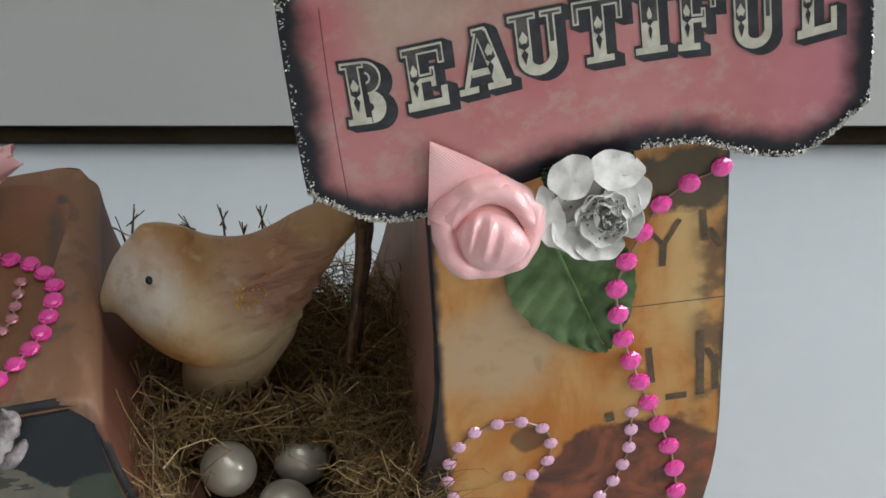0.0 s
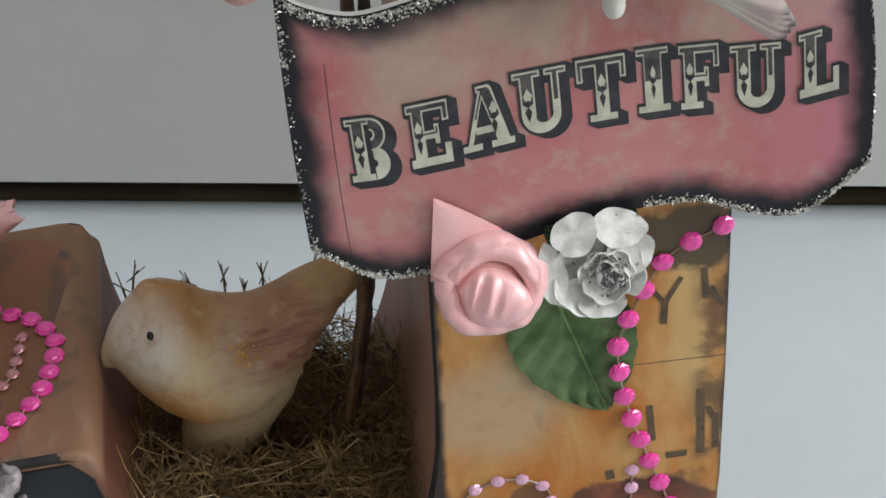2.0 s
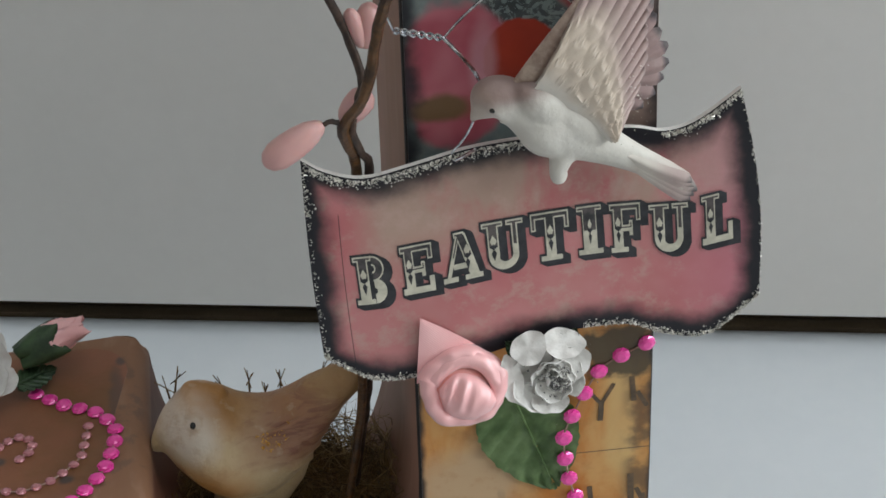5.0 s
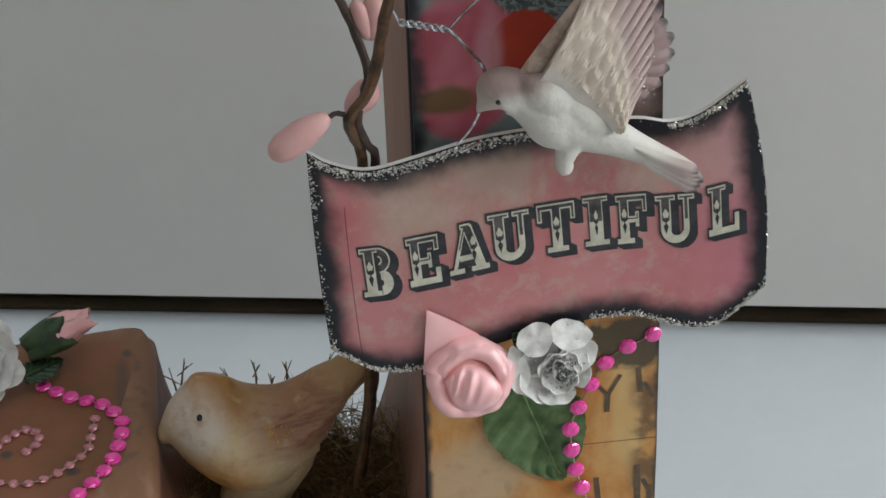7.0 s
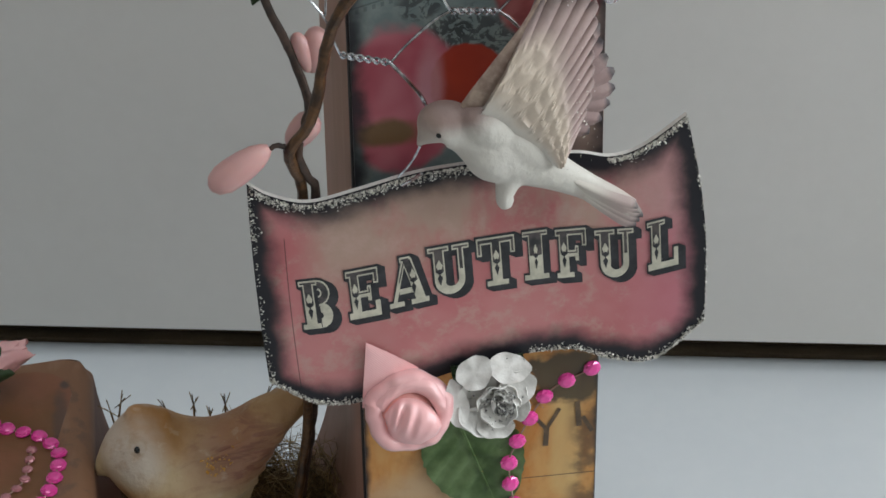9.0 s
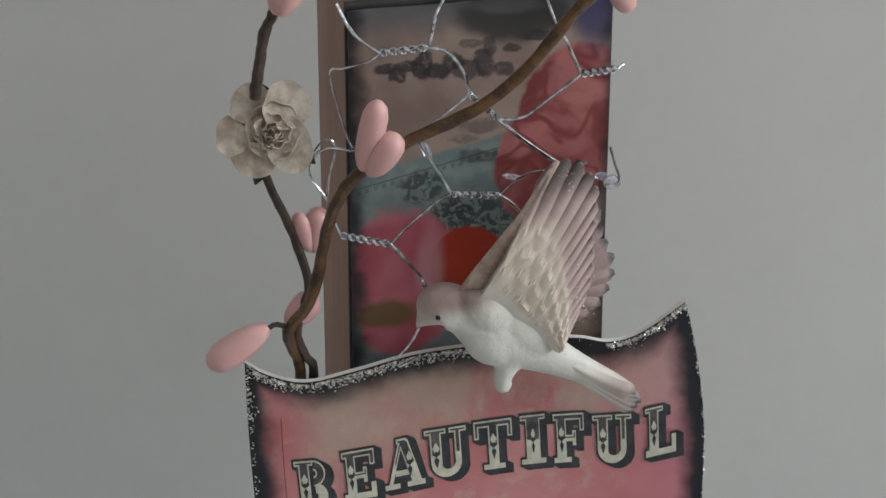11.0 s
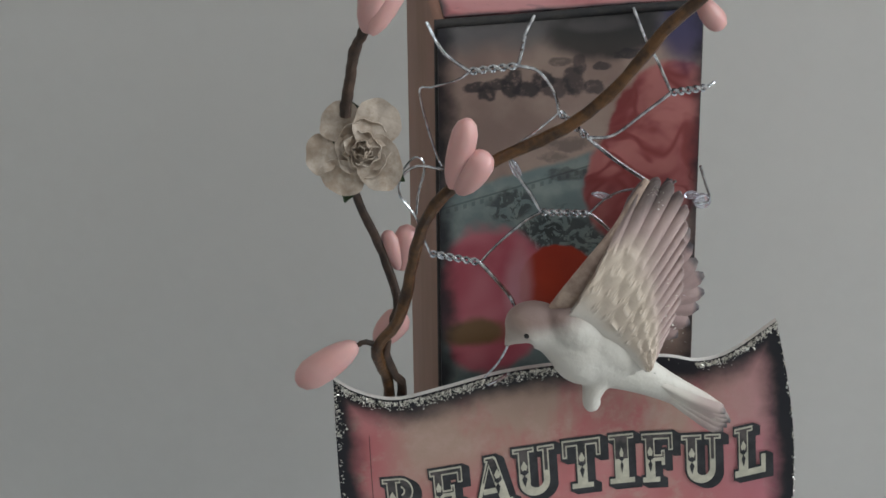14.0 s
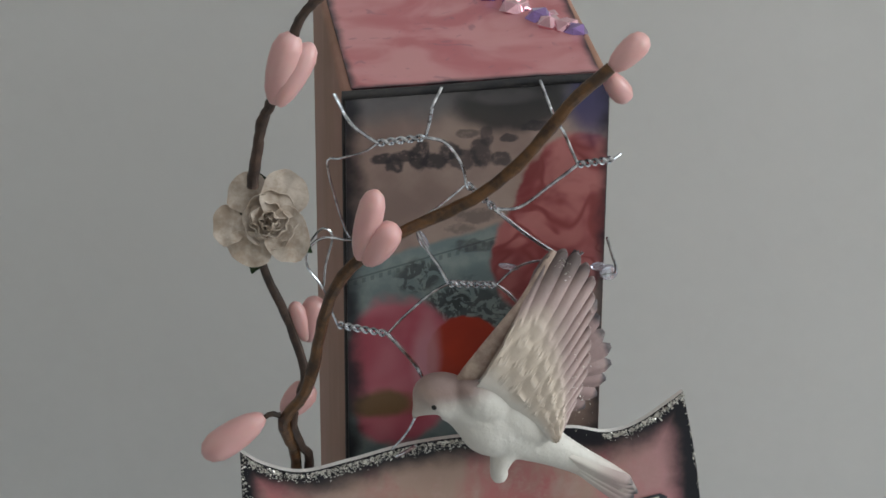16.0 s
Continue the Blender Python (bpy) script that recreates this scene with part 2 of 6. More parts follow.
def make_upper_paper():
    """Collage paper: old map, dark flourishes, red and pink roses, inked edges."""
    p = Paint("rose_collage_paper", 0.42, 0.0, 0.32)
    base = p.mix(p.ramp(p.noise(60, 4), 0.35, 0.65), (0.235, 0.163, 0.138), (0.325, 0.240, 0.20))
    soft = p.calc("MULTIPLY_ADD", p.noise(90, 4), 0.006, p.z)
    base = p.mix(p.calc("MULTIPLY", p.ramp(soft, 0.2645, 0.2715), 0.88), base, (0.11, 0.11, 0.115))
    grain = p.noise(420, 4, 0.7)
    # a dark oval seal with a paler middle, close under the top
    seal = p.calc("SUBTRACT", p.blob(0.0365, 0.2672, 0.0125, 0.0062, 0.25, 0.25), p.calc("MULTIPLY", p.blob(0.0350, 0.2695, 0.0075, 0.0022, 0.35, 0.35), 0.55))
    base = p.mix(p.calc("MULTIPLY", seal, 0.9), base, (0.035, 0.034, 0.034))
    # teal-grey map strip that rises to one side, ruled along its upper border
    edge_z = p.calc("MULTIPLY_ADD", p.x, 0.27, 0.2283)
    below = p.ramp(p.calc("SUBTRACT", p.calc("MULTIPLY_ADD", p.noise(120, 3), 0.0024, p.z), edge_z), 0.0030, 0.0016)
    teal = p.mix(p.ramp(p.noise(180, 4), 0.4, 0.7), (0.145, 0.185, 0.185), (0.215, 0.25, 0.235))
    away = p.calc("SUBTRACT", edge_z, p.z)
    rule = p.calc("MULTIPLY", p.ramp(p.calc("ABSOLUTE", p.calc("SUBTRACT", away, 0.0022)), 0.00030, 0.00012), 0.6)
    teeth = p.calc("MULTIPLY", p.ramp(p.calc("SINE", p.calc("MULTIPLY", p.x, 3300.0)), 0.1, 0.4), p.ramp(p.calc("ABSOLUTE", p.calc("SUBTRACT", away, 0.0032)), 0.00065, 0.0005))
    teal = p.mix(p.calc("MAXIMUM", rule, p.calc("MULTIPLY", teeth, 0.45)), teal, (0.05, 0.065, 0.065))
    base = p.mix(p.calc("MULTIPLY", below, p.ramp(p.x, 0.042, 0.036)), base, teal)
    # dark scrolls: one row across the tan ground, fainter ones beside it, engraved marks on the map
    for cx, cz, rx, rz, k in ((0.0082, 0.2558, 0.0026, 0.0013, 0.9), (0.0112, 0.2538, 0.0020, 0.0017, 0.9), (0.0135, 0.2560, 0.0028, 0.0012, 0.85), (0.0165, 0.2562, 0.0020, 0.0036, 0.9),
                              (0.0200, 0.2545, 0.0028, 0.0020, 0.9), (0.0232, 0.2570, 0.0026, 0.0022, 0.9), (0.0262, 0.2548, 0.0040, 0.0024, 0.75), (0.0300, 0.2562, 0.0024, 0.0034, 0.8),
                              (0.0345, 0.2545, 0.0022, 0.0018, 0.8), (0.0270, 0.2606, 0.0024, 0.0011, 0.6), (0.0312, 0.2596, 0.0014, 0.0024, 0.6), (0.0360, 0.2592, 0.0020, 0.0010, 0.8),
                              (0.0415, 0.2618, 0.0034, 0.0012, 0.85), (0.0300, 0.2410, 0.0052, 0.0018, 0.5), (0.0255, 0.2378, 0.0030, 0.0012, 0.45), (0.0290, 0.2335, 0.0048, 0.0016, 0.6)):
        mark = p.calc("MULTIPLY", p.blob(cx, cz, rx, rz, 0.22, 0.75, 330), p.calc("MULTIPLY_ADD", p.ramp(grain, 0.32, 0.50), 0.5, 0.5))
        base = p.mix(p.calc("MULTIPLY", mark, k), base, (0.032, 0.028, 0.032))
    for cx, cz, rx, rz, cut in ((0.0165, 0.2265, 0.0048, 0.0040, 0.44), (0.0290, 0.2140, 0.0095, 0.0100, 0.46), (0.0235, 0.2205, 0.0050, 0.0030, 0.46)):
        mark = p.calc("MULTIPLY", p.blob(cx, cz, rx, rz, 0.25, 0.5, 220), p.ramp(p.noise(340, 3, 0.6, 1.2), cut, cut + 0.07))
        base = p.mix(p.calc("MULTIPLY", mark, 0.8), base, (0.035, 0.04, 0.042))
    # salmon-red rose on the one side: broad petals with darker folds between them
    fold = p.noise(48, 3, 0.55, 1.1)
    red = p.mix(p.ramp(fold, 0.36, 0.60), (0.20, 0.040, 0.042), (0.40, 0.145, 0.135))
    red = p.mix(p.ramp(p.calc("ABSOLUTE", p.calc("SUBTRACT", p.noise(62, 2, 0.5, 0.9), 0.5)), 0.050, 0.0), red, (0.21, 0.045, 0.045))
    base = p.mix(p.blob(0.0510, 0.2450, 0.0125, 0.0150, 0.06, 0.22), base, red)
    base = p.mix(p.blob(0.0455, 0.2300, 0.0125, 0.0165, 0.06, 0.18), base, red)
    # pink rose low down, with an orange-red heart
    pink = p.mix(p.ramp(p.noise(55, 2, 0.5, 0.6), 0.35, 0.65), (0.36, 0.065, 0.09), (0.46, 0.14, 0.17))
    base = p.mix(p.blob(0.0125, 0.2025, 0.0135, 0.0190, 0.08, 0.30, 70), base, pink)
    base = p.mix(p.blob(0.0272, 0.2060, 0.0092, 0.0098, 0.05, 0.22, 90), base, p.mix(p.noise(90, 2), (0.22, 0.02, 0.012), (0.40, 0.045, 0.018)))
    base = p.mix(p.calc("MULTIPLY", p.blob(0.0185, 0.2060, 0.0030, 0.0095, 0.5, 0.35, 110), 0.6), base, (0.50, 0.27, 0.30))
    base = p.mix(p.blob(0.0080, 0.194, 0.0075, 0.0035, 0.4, 0.5), base, (0.16, 0.09, 0.04))
    base = p.mix(p.calc("MULTIPLY", p.blob(0.055, 0.268, 0.006, 0.009, 0.4, 0.3), 0.85), base, (0.045, 0.04, 0.11))
    p.color(ink_edges(p, base, 0.0, 0.0600, None, 0.2745, 0.0058))
    p.set("Coat Weight", 0.06)
    p.bump(p.noise(300, 3), 0.12, 0.0002)
    return p.m


def make_lower_paper():
    """Amber music-sheet paper with a rust rose, inked edges."""
    p = Paint("amber_collage_paper", 0.42, 0.0, 0.32)
    base = p.mix(p.ramp(p.noise(75, 5, 0.6, 0.5, p.stretch(1, 1, 0.42)), 0.36, 0.64), (0.46, 0.165, 0.026), (0.54, 0.295, 0.10))
    base = p.mix(p.calc("MULTIPLY", p.blob(0.0135, 0.080, 0.013, 0.013, 0.5, 0.5, 90), 0.9), base, (0.47, 0.325, 0.19))
    base = p.mix(p.calc("MULTIPLY", p.ramp(p.noise(190, 5, 0.65), 0.50, 0.72), 0.35), base, (0.34, 0.15, 0.04))
    base = p.mix(p.calc("MULTIPLY", p.blob(0.052, 0.098, 0.004, 0.02, 0.4, 0.4, 70), 0.7), base, (0.58, 0.40, 0.17))
    ghost = p.calc("MULTIPLY", p.blob(0.017, 0.070, 0.014, 0.008, 0.2, 0.2), p.ramp(p.noise(160, 1, vector=p.stretch(1.6, 1, 0.4)), 0.58, 0.66))
    base = p.mix(p.calc("MULTIPLY", ghost, 0.25), base, (0.14, 0.11, 0.08))
    green = p.calc("MULTIPLY", p.blob(0.051, 0.1185, 0.011, 0.008, 0.2, 0.7, 170), 0.92)
    base = p.mix(green, base, (0.06, 0.05, 0.03))
    fold = p.noise(80, 4, 0.6, 0.9)
    rust = p.mix(p.ramp(fold, 0.34, 0.68), (0.075, 0.030, 0.018), (0.29, 0.085, 0.038))
    base = p.mix(p.blob(0.041, 0.030, 0.024, 0.027, 0.04, 0.18, 150), base, rust)
    base = p.mix(p.calc("MULTIPLY", p.blob(0.0185, 0.054, 0.004, 0.0035, 0.15, 0.4, 200), 0.7), base, (0.07, 0.04, 0.025))
    # rules of the sheet
    rule = p.ramp(p.calc("ABSOLUTE", p.calc("SUBTRACT", p.z, 0.0875)), 0.00022, 0.0001)
    rule = p.calc("MULTIPLY", rule, p.ramp(p.x, 0.036, 0.042))
    base = p.mix(p.calc("MULTIPLY", rule, 0.8), base, (0.06, 0.04, 0.03))
    strip = p.calc("MULTIPLY", p.ramp(p.x, 0.0505, 0.0560), p.ramp(p.noise(110, 4), 0.38, 0.58))
    base = p.mix(p.calc("MULTIPLY", strip, 0.75), base, (0.08, 0.055, 0.035))
    p.color(ink_edges(p, base, 0.0, 0.0605, None, None, 0.0022, 0.95))
    p.set("Coat Weight", 0.10)
    p.set("Coat Roughness", 0.2)
    p.bump(p.noise(260, 3), 0.12, 0.0002)
    return p.m


def make_hook_paper():
    """Black card with a torn old postcard and a grey-green leaf print."""
    p = Paint("postcard_collage_paper", 0.42, 0.0, 0.32)
    base = p.mix(p.noise(90, 3), (0.010, 0.012, 0.014), (0.02, 0.022, 0.026))
    torn = p.calc("ADD", p.calc("ADD", p.z, p.calc("MULTIPLY", p.x, 0.42)), p.calc("MULTIPLY", p.calc("SUBTRACT", p.noise(130, 3), 0.5), 0.010))
    card = p.mix(p.ramp(p.noise(70, 4), 0.35, 0.65), (0.125, 0.115, 0.085), (0.19, 0.17, 0.125))
    line = p.calc("MULTIPLY", p.ramp(p.noise(420, 2, vector=p.stretch(0.35, 1, 1.4)), 0.62, 0.66), 0.8)
    card = p.mix(line, card, (0.03, 0.03, 0.03))
    base = p.mix(p.ramp(torn, 0.0262, 0.0254), base, card)
    leaf = p.mix(p.noise(160, 2), (0.030, 0.042, 0.028), (0.070, 0.085, 0.055))
    base = p.mix(p.calc("MULTIPLY", p.blob(-0.0715, 0.050, 0.008, 0.010, 0.06, 0.25), 0.95), base, leaf)
    p.color(base)
    p.set("Coat Weight", 0.06)
    p.bump(p.noise(260, 3), 0.15, 0.0002)
    return p.m


def make_top_paper():
    p = Paint("pink_rose_top_paper", 0.42, 0.0, 0.32)
    base = p.mix(p.ramp(p.noise(55, 3, 0.5, 0.8), 0.38, 0.66), (0.38, 0.115, 0.125), (0.47, 0.215, 0.215))
    base = p.mix(p.calc("MULTIPLY", p.ramp(p.noise(120, 3, 0.5, 2.0), 0.62, 0.68), 0.5), base, (0.20, 0.10, 0.13))
    d = p.calc("MINIMUM", p.y, p.calc("MINIMUM", p.x, p.calc("SUBTRACT", 0.058, p.x)))
    d = p.calc("ADD", d, p.calc("MULTIPLY", p.calc("SUBTRACT", p.noise(150, 3), 0.5), 0.003))
    p.color(p.mix(p.ramp(d, 0.004, 0.0012), base, INK))
    p.set("Coat Weight", 0.06)
    return p.m


def make_sign_paper():
    """Pink distressed paper with rubbed black edges; UV runs over the banner."""
    p = Paint("pink_distressed_paper", 0.42, 0.0, 0.32)
    uv = p.t.nodes.new("ShaderNodeSeparateXYZ")
    p.t.links.new(p.co.outputs["UV"], uv.inputs[0])
    u, v = uv.outputs[0], uv.outputs[1]
    pink = p.mix(p.ramp(p.noise(42, 3), 0.35, 0.68), (0.44, 0.135, 0.14), (0.50, 0.20, 0.20))
    cols = p.ramp(p.noise(62, 4, 0.6, 0.2, p.stretch(1.0, 1, 0.5)), 0.36, 0.60)
    upper = p.calc("MULTIPLY", p.calc("MULTIPLY_ADD", p.ramp(v, 0.42, 0.75), 0.72, 0.10), p.ramp(u, 0.07, 0.20))
    pink = p.mix(p.calc("MULTIPLY", cols, upper), pink, (0.40, 0.31, 0.24))
    pink = p.mix(p.calc("MULTIPLY", p.ramp(p.noise(160, 4, 0.7), 0.46, 0.70), 0.62), pink, (0.47, 0.32, 0.27))
    # brighter pink towards one end: the sheen there, put into the colour
    hot = p.calc("MULTIPLY", p.ramp(u, 0.72, 0.98), 0.4)
    pink = p.mix(hot, pink, (0.60, 0.21, 0.30))
    # margin rule beside the word
    rule = p.ramp(p.calc("ABSOLUTE", p.calc("SUBTRACT", u, 0.083)), 0.0016, 0.0008)
    rule = p.calc("MULTIPLY", rule, p.ramp(v, 0.82, 0.80))
    pink = p.mix(p.calc("MULTIPLY", rule, 0.8), pink, (0.05, 0.03, 0.03))
    wob = p.calc("MULTIPLY", p.calc("SUBTRACT", p.noise(120, 4), 0.5), 0.006)
    du = p.calc("MULTIPLY", p.calc("MINIMUM", u, p.calc("SUBTRACT", 1.0, u)), 0.105)
    dv = p.calc("MULTIPLY", p.calc("MINIMUM", v, p.calc("SUBTRACT", 1.0, v)), 0.057)
    d = p.calc("ADD", p.calc("MINIMUM", du, dv), wob)
    p.color(p.mix(p.ramp(d, 0.0092, 0.0022), pink, INK))
    p.set("Coat Weight", 0.06)
    p.set("Coat Roughness", 0.25)
    p.bump(p.noise(250, 3), 0.1, 0.0002)
    return p.m


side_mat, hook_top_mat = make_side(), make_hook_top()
upper_mat, lower_mat, hook_mat, top_mat = make_upper_paper(), make_lower_paper(), make_hook_paper(), make_top_paper()
sign_mat = make_sign_paper()
black_edge = speckled("black_inked_edge", (0.008, 0.008, 0.010), (0.025, 0.022, 0.020), 0.75)
card_edge = speckled("pale_card_edge", (0.62, 0.60, 0.56), (0.74, 0.72, 0.68), 0.7)
glitter = speckled("silver_glitter", (0.50, 0.48, 0.42), (0.86, 0.84, 0.78), 0.28, 900, 0.6, 0.0004, metal=1.0)
cream_ink = speckled("cream_print", (0.44, 0.42, 0.33), (0.60, 0.57, 0.46), 0.35, 300, 0.05)
grey_ink = speckled("faded_black_print", (0.022, 0.022, 0.024), (0.10, 0.085, 0.08), 0.45, 260, 0.05)
black_ink = speckled("black_print", (0.010, 0.011, 0.014), (0.03, 0.03, 0.035), 0.35, 260, 0.05)
brown_ink = speckled("brown_print", (0.07, 0.045, 0.025), (0.13, 0.08, 0.04), 0.4, 400, 0.05)
wire_mat = speckled("galvanised_wire", (0.30, 0.31, 0.33), (0.80, 0.82, 0.85), 0.16, 500, 0.2, 0.0001, metal=1.0)
twig_mat = speckled("brown_twig_bark", (0.030, 0.013, 0.005), (0.115, 0.052, 0.015), 0.42, 260, 0.6, 0.0006)
dark_twig = speckled("dark_twig_bark", (0.022, 0.013, 0.009), (0.065, 0.035, 0.022), 0.6, 260, 0.6, 0.0006)
bud_mat = Paint("pink_wax_bud", 0.42)
bud_mat.color(bud_mat.mix(bud_mat.noise(160, 3), (0.56, 0.30, 0.28), (0.60, 0.36, 0.335)))
bud_mat.set("Subsurface Weight", 0.15)
bud_mat.set("Subsurface Scale", 0.003)
bud_mat = bud_mat.m


def make_satin():
    p = Paint("pink_satin_ribbon", 0.26, 0.0, 0.8)
    wv = p.t.nodes.new("ShaderNodeTexWave")
    wv.inputs["Scale"].default_value = 900
    wv.bands_direction = "DIAGONAL"
    wv.inputs["Distortion"].default_value = 2.5
    p.t.links.new(p.obj, wv.inputs["Vector"])
    p.color(p.mix(p.noise(90, 3), (0.84, 0.38, 0.385), (0.90, 0.53, 0.52)))
    p.set("Sheen Weight", 0.3)
    p.set("Coat Weight", 0.35)
    p.set("Coat Roughness", 0.22)
    p.bump(p.calc("ADD", wv.outputs["Fac"], p.calc("MULTIPLY", p.noise(260, 3), 1.5)), 0.28, 0.00018)
    return p.m


satin = make_satin()
satin_deep = speckled("deep_pink_satin", (0.74, 0.25, 0.22), (0.80, 0.36, 0.33), 0.35, 300, 0.3)
white_paper = speckled("white_mulberry_paper", (0.60, 0.585, 0.55), (0.74, 0.725, 0.69), 0.75, 220, 0.5, 0.0004)
cream_paper = speckled("cream_mulberry_paper", (0.34, 0.265, 0.20), (0.52, 0.45, 0.38), 0.75, 220, 0.5, 0.0004)
black_glitter = speckled("black_glitter", (0.01, 0.01, 0.012), (0.25, 0.25, 0.25), 0.3, 1500, 0.6, 0.0003, metal=0.6)


def make_leaf():
    p = Paint("green_fabric_leaf", 0.5)
    p.color(p.mix(p.ramp(p.noise(110, 4), 0.35, 0.7), (0.040, 0.085, 0.014), (0.13, 0.20, 0.075)))
    p.bump(p.noise(500, 3), 0.3, 0.0003)
    return p.m


leaf_mat = make_leaf()
dark_leaf = speckled("dark_green_leaf", (0.014, 0.035, 0.014), (0.04, 0.08, 0.03), 0.5, 200, 0.4)


def gem(name, color, rough=0.08, metal=0.35):
    p = Paint(name, rough, metal)
    p.color(p.mix(p.noise(500, 2), color, tuple(min(1, c * 1.35 + 0.02) for c in color)))
    p.set("Coat Weight", 1.0)
    p.set("Coat Roughness", 0.05)
    return p.m


hot_gem = gem("hot_pink_acrylic", (0.70, 0.035, 0.29), 0.10, 0.12)
pale_gem = gem("pale_pink_acrylic", (0.64, 0.35, 0.49), 0.10, 0.12)
mauve_gem = gem("dusky_pink_acrylic", (0.42, 0.16, 0.18))
foil_gem = gem("pink_foil_crystal", (0.78, 0.42, 0.48), 0.10, 0.9)
violet_gem = gem("violet_foil_crystal", (0.26, 0.15, 0.40), 0.16, 0.85)
link_mat = speckled("clear_plastic_link", (0.26, 0.16, 0.12), (0.36, 0.24, 0.20), 0.25, 400)
pearl_mat = Paint("cream_pearl", 0.30, 0.35)
pearl_mat.color(pearl_mat.mix(pearl_mat.noise(60, 2), (0.50, 0.45, 0.36), (0.60, 0.55, 0.45)))
pearl_mat.set("Coat Weight", 0.9)
pearl_mat.set("Coat Roughness", 0.10)
pearl_mat.set("Sheen Weight", 0.2)
pearl_mat = pearl_mat.m


def make_nest_bird():
    """Painted resin: cream with ochre crown and breast, rosy wing."""
    p = Paint("painted_resin_bird", 0.48)
    base = p.mix(p.noise(90, 3), (0.46, 0.315, 0.16), (0.56, 0.44, 0.27))
    ochre = (0.43, 0.185, 0.036)
    base = p.mix(p.calc("MULTIPLY", p.blob(-0.0555, 0.0928, 0.016, 0.0085, 0.6, 0.3), 0.95), base, ochre)
    base = p.mix(p.calc("MULTIPLY", p.blob(-0.035, 0.0905, 0.020, 0.0065, 0.7, 0.3), 0.75), base, (0.36, 0.185, 0.06))
    base = p.mix(p.calc("MULTIPLY", p.blob(-0.0570, 0.0635, 0.013, 0.0085, 0.6, 0.3), 0.85), base, ochre)
    base = p.mix(p.calc("MULTIPLY", p.blob(-0.029, 0.0800, 0.013, 0.0085, 0.6, 0.3), 0.8), base, (0.29, 0.115, 0.065))
    base = p.mix(p.calc("MULTIPLY", p.blob(-0.012, 0.094, 0.010, 0.010, 0.6, 0.3), 0.8), base, (0.30, 0.155, 0.055))
    base = p.mix(p.calc("MULTIPLY", p.blob(-0.0585, 0.0835, 0.008, 0.0075, 0.5, 0.35), 0.8), base, (0.58, 0.53, 0.46))
    base = p.mix(p.calc("MULTIPLY", p.ramp(p.noise(150, 5, 0.65), 0.50, 0.70), 0.38), base, (0.33, 0.17, 0.06))
    base = p.mix(p.calc("MULTIPLY", p.ramp(p.noise(240, 4, 0.6), 0.60, 0.72), 0.28), base, (0.62, 0.55, 0.44))
    streak = p.calc("MULTIPLY", p.ramp(p.noise(150, 3, 0.6, 0.8, p.stretch(0.45, 1, 2.0)), 0.50, 0.62), p.blob(-0.028, 0.081, 0.015, 0.009, 0.5, 0.3))
    base = p.mix(p.calc("MULTIPLY", streak, 0.7), base, (0.20, 0.075, 0.045))
    rib = p.noise(120, 2, 0.5, 0.4, p.stretch(0.5, 1, 2.2))
    p.color(base)
    p.bump(p.calc("ADD", p.noise(180, 4), p.calc("MULTIPLY", rib, p.blob(-0.027, 0.081, 0.014, 0.009, 0.5, 0.2))), 0.8, 0.0012)
    return p.m


def make_wing():
    """Painted wing: white shoulder, cream coverts with pale rims, dusky flight feathers."""
    p = Paint("painted_wing", 0.55)
    uv = p.t.nodes.new("ShaderNodeSeparateXYZ")
    p.t.links.new(p.co.outputs["UV"], uv.inputs[0])
    u, v = uv.outputs[0], uv.outputs[1]
    wob = p.calc("ADD", u, p.calc("MULTIPLY", p.calc("SUBTRACT", p.noise(120, 3), 0.5), 0.22))
    c = p.mix(p.ramp(wob, 0.08, 0.26), (0.66, 0.62, 0.56), (0.64, 0.54, 0.44))
    c = p.mix(p.ramp(wob, 0.46, 0.72), c, (0.43, 0.325, 0.30))
    c = p.mix(p.calc("MULTIPLY", p.ramp(p.calc("MULTIPLY_ADD", p.noise(140, 3), 0.008, p.z), 0.2330, 0.2420), 0.85), c, (0.085, 0.07, 0.066))
    c = p.mix(p.calc("MULTIPLY", p.ramp(v, 0.35, 0.9), 0.7), c, (0.63, 0.56, 0.49))
    c = p.mix(p.calc("MULTIPLY", p.ramp(p.noise(300, 3), 0.55, 0.75), 0.2), c, (0.22, 0.155, 0.14))
    c = p.mix(p.calc("MULTIPLY", p.ramp(wob, 0.93, 1.06), 0.6), c, (0.10, 0.08, 0.085))
    p.color(c)
    p.bump(p.noise(600, 3), 0.3, 0.0003)
    return p.m


